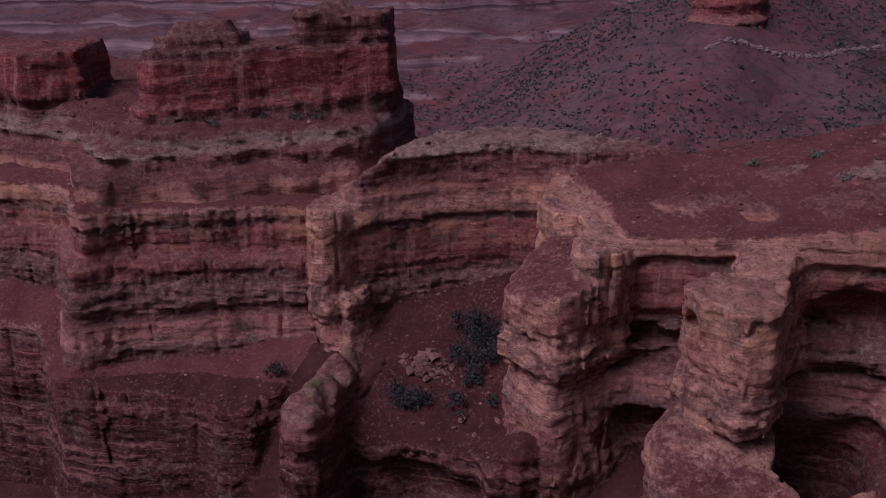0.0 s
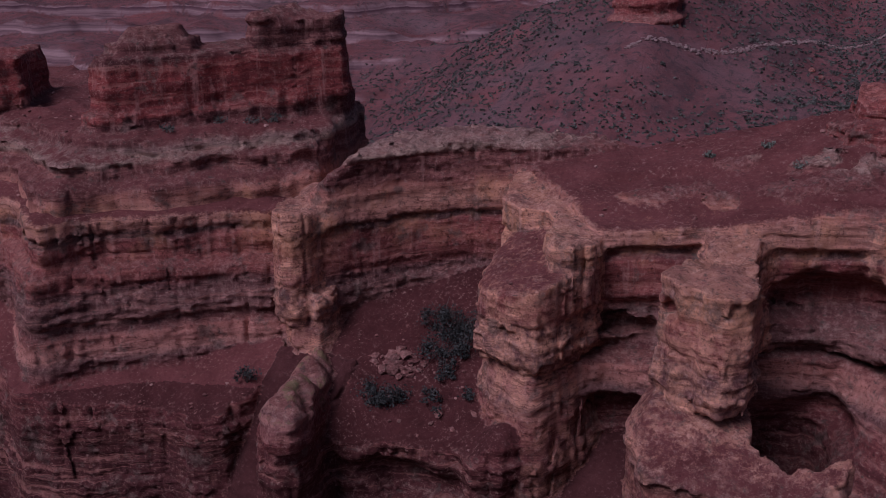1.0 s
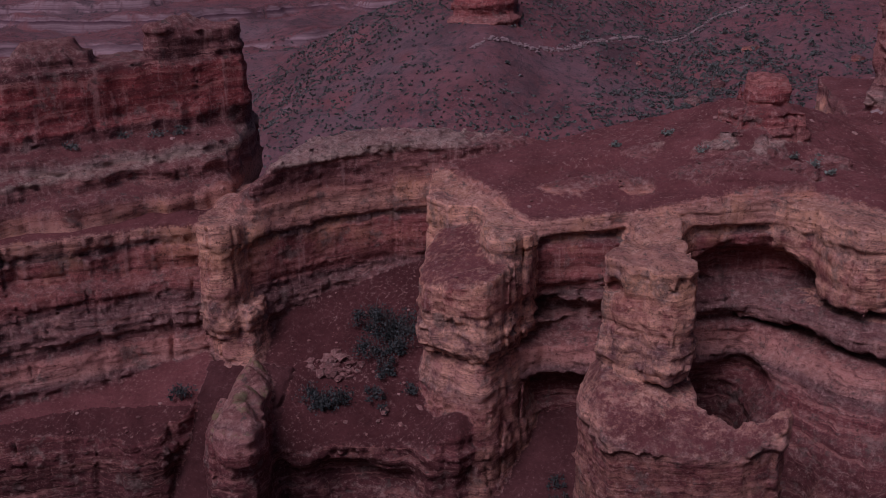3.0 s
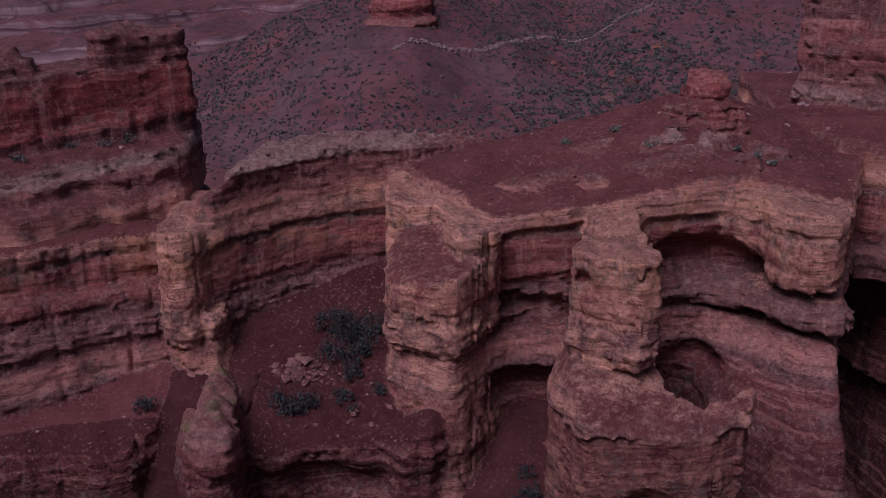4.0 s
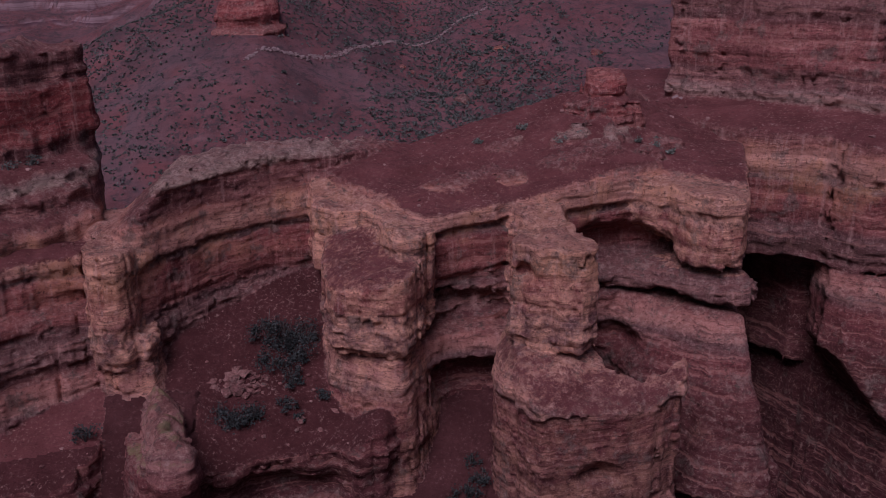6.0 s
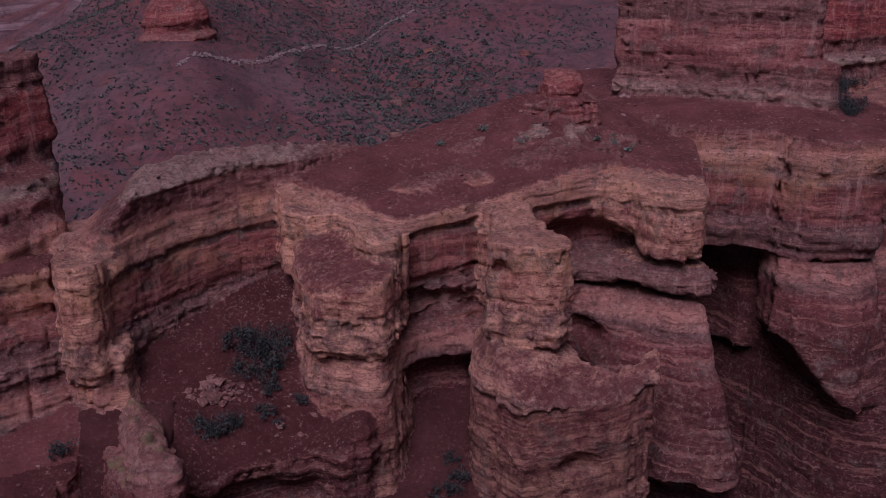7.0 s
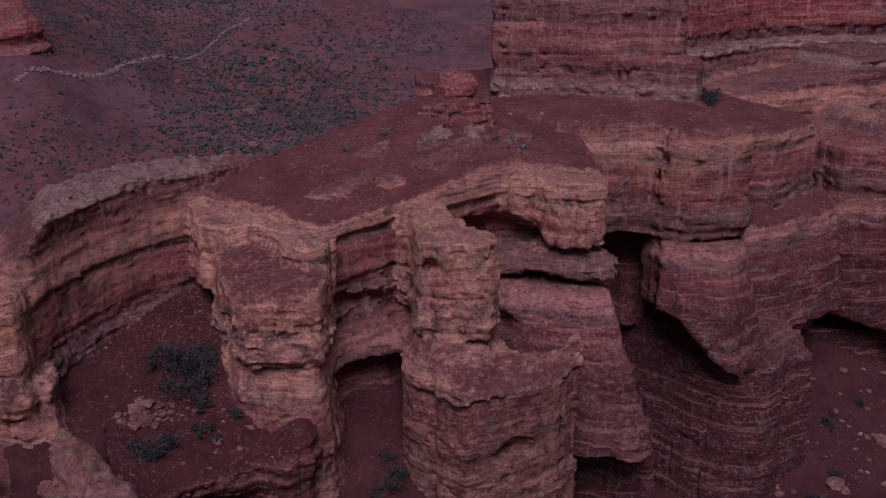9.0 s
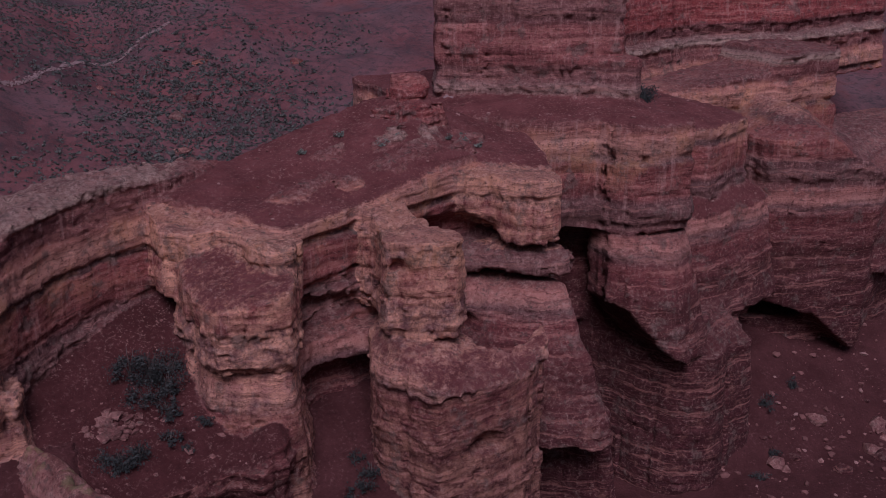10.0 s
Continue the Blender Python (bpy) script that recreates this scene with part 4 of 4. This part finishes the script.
def ground_height(X, Y):
    X, Y = np.asarray(X, float), np.asarray(Y, float)
    canyon = -30 + 0.6 * np.clip(Y - 2 - 14 * np.exp(-(((X - 24) / 9) ** 2)), 0, 26) + 6 * step(-X, 15, 40) * step(Y, -30, 0)
    hill = -7 + 0.28 * (Y - 70) - 0.13 * np.maximum(Y - 105, 0)
    hill += 6.0 * np.exp(-(((X + 26) / 12) ** 2)) * step(Y, 58, 84) - 3.0 * np.exp(-(((X - 2) / 8) ** 2)) * step(Y, 55, 80)
    hill += 0.06 * np.clip(X - 10, 0, 120) - 0.5 * np.clip(-45 - X, 0, 22)
    hill = np.maximum(hill, -14)
    # flat-topped terraces far off to the north-west and north
    lumpy = lump(X * 0.011 + 3, Y * 0.011, X * 0 + 2.5) * 46 + lump(X * 0.034, Y * 0.034, X * 0 + 6.5) * 20 + lump(X * 0.11, Y * 0.11, X * 0 + 15.5) * 6 + lump(X * 0.3, Y * 0.3, X * 0 + 18.5) * 2
    level = (0.83 * Y - 0.55 * X - 118) / 17.0 + lumpy / 11.0
    base = np.floor(level)
    terrace = -14 + 2.8 * np.clip(base + step(level - base, 0.40, 0.50), 0, 7) + 0.012 * np.clip(Y - 150, 0, 600)
    away = np.maximum(step(-X, 62, 85) * step(Y, 20, 70), step(Y, 112, 135) * step(-X, 35, 70))
    land = hill + (terrace - hill) * away
    z = canyon + (land - canyon) * step(Y, 24, 52)
    # unseen far side of the canyon behind the flight, raised to block low sky light
    z += 85 * step(-Y, 74, 112)
    z += np.where(Y > 45, (0.2 - np.abs(lump(X * 0.07 + 2, Y * 0.05, X * 0 + 11.5))) * 5 + (0.2 - np.abs(lump(X * 0.2 + 2, Y * 0.14, X * 0 + 13.5))) * 2.0, 0)
    z += lump(X * 0.05, Y * 0.05, X * 0 + 0.5) * 2 + lump(X * 0.16, Y * 0.16, X * 0 + 4.5) * 1.2 + lump(X * 0.5, Y * 0.5, X * 0 + 8.5) * 0.45
    return z


def sheet(xs, ys):
    X, Y = np.meshgrid(xs, ys, indexing="ij")
    k = np.arange(X.size).reshape(X.shape)
    quads = np.stack([k[:-1, :-1], k[1:, :-1], k[1:, 1:], k[:-1, 1:]], -1).reshape(-1, 4)
    return np.stack([X, Y, ground_height(X, Y)], -1).reshape(-1, 3), quads


gx = np.concatenate([np.linspace(-2500, -330, 24), np.linspace(-300, -100, 220), np.linspace(-99, 90, 200), np.linspace(92, 250, 40), np.linspace(260, 2500, 24)])
gy = np.concatenate([np.linspace(-2000, -90, 16), np.linspace(-80, -12, 30), np.linspace(-11, 44, 50), np.linspace(45, 135, 120), np.linspace(136, 300, 190), np.linspace(335, 2800, 30)])
v, q = sheet(gx, gy)
me = mesh_from("ground", v, q, None, LAND)
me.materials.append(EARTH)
# the near, low ground takes the shade-darkened earth
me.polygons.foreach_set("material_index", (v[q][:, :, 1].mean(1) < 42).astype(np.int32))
ground = new("ground", me)
tagged(ground, "red earth valley and spur with scattered shrubs", "ground", kind="structure")

KNOB = [Mass("spur_knob", [(-29.5, 91), (-27, 88.4), (-23, 88), (-20.8, 90), (-21, 95), (-28, 96)], lambda X, Y, inner: 8 + 1.6 * np.clip(inner, 0, 2), 0, 1.4, 0.22)]
verts, quads, mass, side = carve(KNOB, (-34, 84, -2), (-16, 100, 15), (0.4, 0.4, 0.3))
split(KNOB, verts, quads, mass, side, RED_ROCK)

# ---- plants and loose stones ----


def leaf_material(name, dark, light):
    n = Nodes(name)
    where = n.add("NewGeometry")
    patch = n.noise(where.outputs["Position"], 1.3, 3.0)
    col = n.mix(n.math("MULTIPLY_ADD", where.outputs["Random Per Island"], 0.6, n.math("MULTIPLY", patch, 0.4)), (*dark, 1), (*light, 1))
    n.tree.links.new(col, n.bsdf.inputs["Base Color"])
    n.bsdf.inputs["Roughness"].default_value = 0.8
    return n.mat


SAGE = leaf_material("grey_green_leaves", (0.05, 0.05, 0.046), (0.14, 0.138, 0.122))
DARK_LEAF = leaf_material("dark_shrub_leaves", (0.018, 0.020, 0.020), (0.05, 0.055, 0.052))
PALE_LEAF = leaf_material("pale_grey_leaves", (0.09, 0.10, 0.085), (0.22, 0.24, 0.20))
n = Nodes("grey_bark")
n.tree.links.new(n.mix(n.noise(n.add("NewGeometry").outputs["Position"], 9.0), (0.05, 0.035, 0.03, 1), (0.14, 0.11, 0.10, 1)), n.bsdf.inputs["Base Color"])
BARK = n.mat


def leaf_cloud(rng, centre, size, count, leaf, lumps=7):
    """Corners of many small leaves gathered in uneven clumps."""
    heads = rng.normal(0, 1, (lumps, 3)) * np.array(size) * 0.42
    heads[:, 2] = np.abs(heads[:, 2])
    k = rng.randint(0, lumps, count)
    c = heads[k] + rng.normal(0, 1, (count, 3)) * np.array(size) * 0.24 * rng.uniform(0.5, 1.2, lumps)[k][:, None]
    c[:, 2] = np.abs(c[:, 2]) * 0.95 + 0.02
    a = rng.normal(0, 1, (count, 3))
    a /= np.linalg.norm(a, axis=1, keepdims=True)
    b = np.cross(a, rng.normal(0, 1, (count, 3)))
    b /= np.linalg.norm(b, axis=1, keepdims=True)
    s = leaf * rng.uniform(0.6, 1.4, (count, 1))
    quad = np.stack([c - a * s, c + b * s * 0.6, c + a * s, c - b * s * 0.6], 1)
    return quad.reshape(-1, 3) + np.array(centre)


def leaves_mesh(name, corners, material):
    quads = np.arange(len(corners)).reshape(-1, 4)
    me = mesh_from(name, corners, quads, None, material)
    return me


def part(name, bm, material, parent, label=""):
    me = bpy.data.meshes.new(name)
    bm.to_mesh(me)
    bm.free()
    me.materials.append(material)
    ob = new(name, me)
    ob.parent = parent
    if label:
        tagged(ob, label)
    return ob


def stems(rng, size, count):
    bm = bmesh.new()
    for _ in range(count):
        ang, lean = rng.uniform(0, 6.28), rng.uniform(0.2, 0.8)
        tip = Vector((math.cos(ang) * size[0] * lean * 0.8, math.sin(ang) * size[1] * lean * 0.8, size[2] * rng.uniform(0.7, 1.2)))
        prev, r = None, 0.05 * size[2] ** 0.5
        for u in (0.0, 0.35, 0.7, 1.0):
            c = tip * u + Vector((0, 0, -0.15 if u == 0 else 0)) + Vector(rng.normal(0, 0.05, 3)) * u
            ring = [bm.verts.new(c + Vector((math.cos(q) * r * (1 - 0.8 * u), math.sin(q) * r * (1 - 0.8 * u), 0))) for q in (0, 1.57, 3.14, 4.71)]
            if prev:
                for i in range(4):
                    bm.faces.new((prev[i], prev[(i + 1) % 4], ring[(i + 1) % 4], ring[i]))
            prev = ring
    return bm


def shrub(seed, place, size, material, label, name="shrub", density=520):
    rng = np.random.RandomState(seed)
    ob = new(name)
    ob.location = place
    tagged(ob, label, "shrub", group="canyon shrubs")
    part("stem", stems(rng, size, 6), BARK, ob)
    count = int(density * (size[0] * size[1]) ** 0.75 * (0.6 + size[2] * 0.4))
    crown = new("crown", leaves_mesh("crown", leaf_cloud(rng, (0, 0, 0.1), size, min(4500, max(140, count)), 0.085, 9), material))
    crown.parent = ob
    return ob


def on(ground_of, x, y, sink=0.1):
    return (x, y, float(ground_of(x, y)) - sink)


THICKET = "dense dark grey-green shrub growing on red earth"
for k, (x, y, w, h) in enumerate([(-17.2, 7.2, 1.5, 1.7), (-16.0, 6.6, 1.6, 1.9), (-15.2, 5.4, 1.3, 1.5), (-16.6, 5.2, 1.2, 1.3), (-14.6, 6.8, 1.2, 1.4), (-15.4, 4.0, 1.0, 1.1),
                                  (-19.3, 1.3, 1.1, 1.1), (-18.2, 1.7, 1.2, 1.3), (-20.3, 1.9, 0.9, 0.9), (-16.0, 2.4, 0.8, 0.8), (-13.4, 3.0, 0.7, 0.6), (-14.9, 1.6, 0.5, 0.4)]):
    shrub(20 + k, on(amphitheatre_ground, x, y), (w, w, h), DARK_LEAF, THICKET)
for k, (x, y, w, h) in enumerate([(-3.6, -1.0, 0.9, 1.0), (-2.6, -0.2, 0.8, 0.9), (-4.6, -1.8, 0.7, 0.8), (-3.2, 1.2, 0.6, 0.6)]):
    shrub(50 + k, on(alcove_ground, x, y), (w, w, h), DARK_LEAF, "dark leafy shrub in the shade of an alcove")
shrub(60, (-28.8, -0.5, -10.7), (0.8, 0.8, 0.9), DARK_LEAF, "small dark shrub in a steep earth gully")
for k, (x, y, w) in enumerate([(4.7, 12.6, 0.5), (6.6, 12.9, 0.42), (2.2, 15.4, 0.4), (10.8, 12.4, 0.45), (11.9, 12.0, 0.5), (12.4, 12.9, 0.4), (-1.2, 14.6, 0.4), (12.9, 11.3, 0.35)]):
    shrub(70 + k, (x, y, float(hill_top(np.array(x), np.array(y), 0)) - 0.05), (w, w, w * 0.9), PALE_LEAF, "low pale grey-green cushion shrub on red earth")
for k, (x, y, z, w) in enumerate([(-36.4, 8.6, 4.9, 0.9), (-34.6, 10.2, 4.9, 1.0), (-33.4, 11.2, 4.9, 0.8), (-38.6, 5.2, 4.9, 0.7)]):
    shrub(80 + k, (x, y, z), (w, w, 0.6), SAGE, "grey-green shrub on an earth bench below a butte")
for k, (x, y, z, w) in enumerate([(34.9, 18.6, 5.1, 1.1), (36.2, 19.6, 5.0, 1.6), (38.0, 21.4, 5.0, 1.6), (39, 27, 4.9, 1.5), (41.5, 30, 4.9, 1.7), (43.5, 33, 4.9, 1.7), (40.5, 33, 4.9, 1.5), (46, 34.5, 4.8, 1.4), (37, 23.5, 4.9, 0.9)]):
    shrub(90 + k, (x, y, z - 0.2), (w, w, w * 0.9), DARK_LEAF, "dark shrub on a high earth ledge beside a rock tower")
for k, (x, y, w) in enumerate([(46.0, 8.0, 1.0), (43.0, 3.5, 0.7), (51, 9, 0.8), (39, 1.5, 0.7)]):
    shrub(100 + k, on(ground_height, x, y), (w, w, w), DARK_LEAF, "green-black shrub on the canyon bottom")

# shrubs past counting on the spur and in the valley
rng = np.random.RandomState(5)
cloud = []
made = 0
while made < 15000:
    x, y = rng.uniform(-85, 75), rng.uniform(46, 140)
    thick = lump(np.array([x * 0.06]), np.array([y * 0.06]), np.array([30.5]))[0] + 0.25 * math.exp(-((x - 4) / 14) ** 2)
    if rng.rand() > 0.35 + 1.6 * thick:
        continue
    w = rng.uniform(0.14, 0.36) * (1.9 if rng.rand() < 0.12 else 1.0)
    cloud.append(leaf_cloud(rng, (x, y, float(ground_height(x, y)) - 0.05), (w, w, w * 0.75), 14, 0.17, 3))
    made += 1
for _ in range(800):
    a = rng.uniform(0, 1)
    x, y = 2 + a * 10 + rng.normal(0, 8), 64 + a * 40 + rng.normal(0, 7)
    w = rng.uniform(0.3, 0.9)
    cloud.append(leaf_cloud(rng, (x, y, float(ground_height(x, y)) - 0.05), (w, w, w * 0.8), 34, 0.16, 3))
spur = new("hillside_shrubs", leaves_mesh("hillside_shrubs", np.concatenate(cloud), SAGE))
tagged(spur, "many small grey-green shrubs dotted over a red hillside", "shrubs", kind="stuff")


bm = bmesh.new()
bmesh.ops.create_icosphere(bm, subdivisions=1, radius=1.0)
BALL = np.array([v.co[:] for v in bm.verts])
FACETS = np.array([[v.index for v in f.verts] for f in bm.faces])
bm.free()


def stone_corners(rng, place, size):
    """A squat angular stone."""
    c = BALL * rng.uniform(0.65, 1.15, (len(BALL), 1)) + rng.normal(0, 0.1, BALL.shape)
    c *= size * np.array([1, rng.uniform(0.6, 1), rng.uniform(0.45, 0.75)])
    a = rng.uniform(0, 6.28)
    turn = np.array([[math.cos(a), -math.sin(a), 0], [math.sin(a), math.cos(a), 0], [0, 0, 1]])
    return c @ turn.T + place + np.array([0, 0, size * 0.2])


def stones(name, spots, count, small, large, material, seed, label):
    rng = np.random.RandomState(seed)
    pick = spots[rng.randint(0, len(spots), count)]
    corners = np.concatenate([stone_corners(rng, p, small + (large - small) * rng.rand() ** 6) for p in pick])
    faces = (FACETS[None] + len(BALL) * np.arange(count)[:, None, None]).reshape(-1, 3)
    me = mesh_from(name, corners, faces, None, material)
    me.shade_flat()
    return tagged(new(name, me), label, "stones", kind="stuff")


n = Nodes("loose_stone")
where = n.add("NewGeometry")
tone = n.math("MULTIPLY_ADD", where.outputs["Random Per Island"], 0.7, n.math("MULTIPLY", n.noise(where.outputs["Position"], 6.0), 0.3))
STONE = finish(n, n.ramp(tone, [(0.0, (0.10, 0.045, 0.042)), (0.6, (0.22, 0.10, 0.09)), (1.0, (0.42, 0.26, 0.23))]), n.noise(where.outputs["Position"], 12.0, 5.0), 0.05)
stones("slope_stones", near_spots, 1500, 0.03, 0.20, STONE, 3, "scattered pale and dark stones lying on loose red earth")
stones("terrace_stones", far_spots, 1200, 0.05, 0.28, STONE, 4, "scattered stones on the high red earth ledges")

# the pale fallen slab in the amphitheatre, broken into many pieces
pile = new("rock_pile")
pile.location = (-19.3, 4.0, float(amphitheatre_ground(-19.3, 4.0)))
tagged(pile, "heap of crumbling pale pink rock fragments on red earth", "rock pile")
rng = np.random.RandomState(12)
for k in range(64):
    x, y = rng.normal(0, 1.0) * 1.3, rng.normal(0, 1.0) * 0.45
    size = rng.uniform(0.18, 0.55) * (1.35 if abs(x) < 1 else 0.8)
    lift = float(amphitheatre_ground(-19.3 + x, 4.0 + y)) - pile.location.z
    me = mesh_from("rock", stone_corners(rng, np.array([x, y + 0.12 * x, lift + 0.1]), size), FACETS, None, PALE_ROCK)
    me.shade_flat()
    new("rock", me).parent = pile

# single boulders that stand out on the slopes
for k, (x, y, z, size, label) in enumerate([
    (-14.9, 1.5, None, 0.42, "pale angular boulder on dark red earth"), (-12.6, 2.0, None, 0.34, "small pinkish boulder on dark red earth"), (-15.2, 0.9, None, 0.22, "small pale boulder on dark red earth"),
    (-13.6, 0.8, None, 0.25, "small pinkish boulder on dark red earth"), (-17.4, 0.6, None, 0.2, "small pale boulder on dark red earth")]):
    rng = np.random.RandomState(200 + k)
    me = mesh_from("boulder", stone_corners(rng, np.zeros(3), size), FACETS, None, PALE_ROCK)
    me.shade_flat()
    ob = new("boulder", me)
    ob.location = on(amphitheatre_ground, x, y, 0.0)
    tagged(ob, label, "boulder", group="boulders in the amphitheatre")


# a pale rock ledge that runs across the spur, and dark red outcrops beside the gully
rng = np.random.RandomState(31)
line = [(-25, 80.5), (-16.4, 88.3), (-9.9, 95.0), (-2.6, 104), (6, 110.5), (13.5, 115.8)]
corners = []
for (ax, ay), (bx, by) in zip(line, line[1:]):
    for k in range(230):
        u = rng.rand()
        if rng.rand() < 0.25:
            continue
        x, y = ax + (bx - ax) * u + rng.normal(0, 0.25), ay + (by - ay) * u + rng.normal(0, 0.22) + 0.4 * math.sin(u * 5 + ax)
        corners.append(stone_corners(rng, np.array([x, y, float(ground_height(x, y)) + 0.02]), rng.uniform(0.10, 0.28) * (1.6 if rng.rand() < 0.1 else 1)))
faces = (FACETS[None] + len(BALL) * np.arange(len(corners))[:, None, None]).reshape(-1, 3)
n = Nodes("pale_limestone")
where = n.add("NewGeometry")
LIME = finish(n, n.mix(n.noise(where.outputs["Position"], 1.5, 5.0), (0.17, 0.105, 0.105, 1), (0.33, 0.23, 0.22, 1)), n.noise(where.outputs["Position"], 4.0, 5.0), 0.1)
me = mesh_from("pale_ledge", np.concatenate(corners), faces, None, LIME)
me.shade_flat()
tagged(new("pale_ledge", me), "broken line of pale rock crossing a shrubby hillside", "rocks", kind="stuff")
for k, (x, y, size) in enumerate([(5.5, 82, 1.6), (8.5, 86, 1.3), (-1, 93, 1.0), (3.5, 73, 1.5), (13, 97, 1.6), (27, 92, 1.2), (-2.5, 94.5, 0.8)]):
    rng = np.random.RandomState(300 + k)
    me = mesh_from("boulder", stone_corners(rng, np.zeros(3), size), FACETS, None, FLOOR_ROCK)
    ob = new("boulder", me)
    ob.location = on(ground_height, x, y, 0.2)
    tagged(ob, "dark red rock standing out of a shrubby slope", "boulder", group="boulders on the spur")


# pale blocks that have come down to the canyon bottom
for k in range(22):
    rng = np.random.RandomState(400 + k)
    x, y = rng.uniform(42, 60), rng.uniform(-3, 7)
    size = rng.uniform(0.35, 1.5)
    me = mesh_from("boulder", stone_corners(rng, np.zeros(3), size), FACETS, None, PALE_ROCK if k % 3 else FLOOR_ROCK)
    me.shade_flat()
    ob = new("boulder", me)
    ob.location = on(ground_height, x, y, size * 0.2)
    tagged(ob, "pale fallen block on the dark canyon bottom" if k % 3 else "dark red fallen block on the canyon bottom", "boulder", group="blocks on the canyon bottom")

# small stones strewn over the canyon bottom
rng = np.random.RandomState(61)
spots = np.stack([rng.uniform(36, 80, 900), rng.uniform(-6, 14, 900)], 1)
spots = np.concatenate([spots, ground_height(spots[:, 0], spots[:, 1])[:, None]], 1)
stones("canyon_stones", spots, 700, 0.08, 0.6, STONE, 62, "pale stones strewn over dark earth on the canyon bottom")
# the whitish patch of broken rock where the tower meets the slope
rng = np.random.RandomState(71)
patch = new("pale_rubble")
patch.location = (18.5, 25.6, 5.1)
tagged(patch, "heap of whitish broken rock at the foot of a tower", "rubble")
for k in range(16):
    me = mesh_from("rock", stone_corners(rng, rng.normal(0, 1, 3) * np.array([0.55, 0.35, 0.4]), rng.uniform(0.25, 0.6)), FACETS, None, LIME)
    me.shade_flat()
    new("rock", me).parent = patch
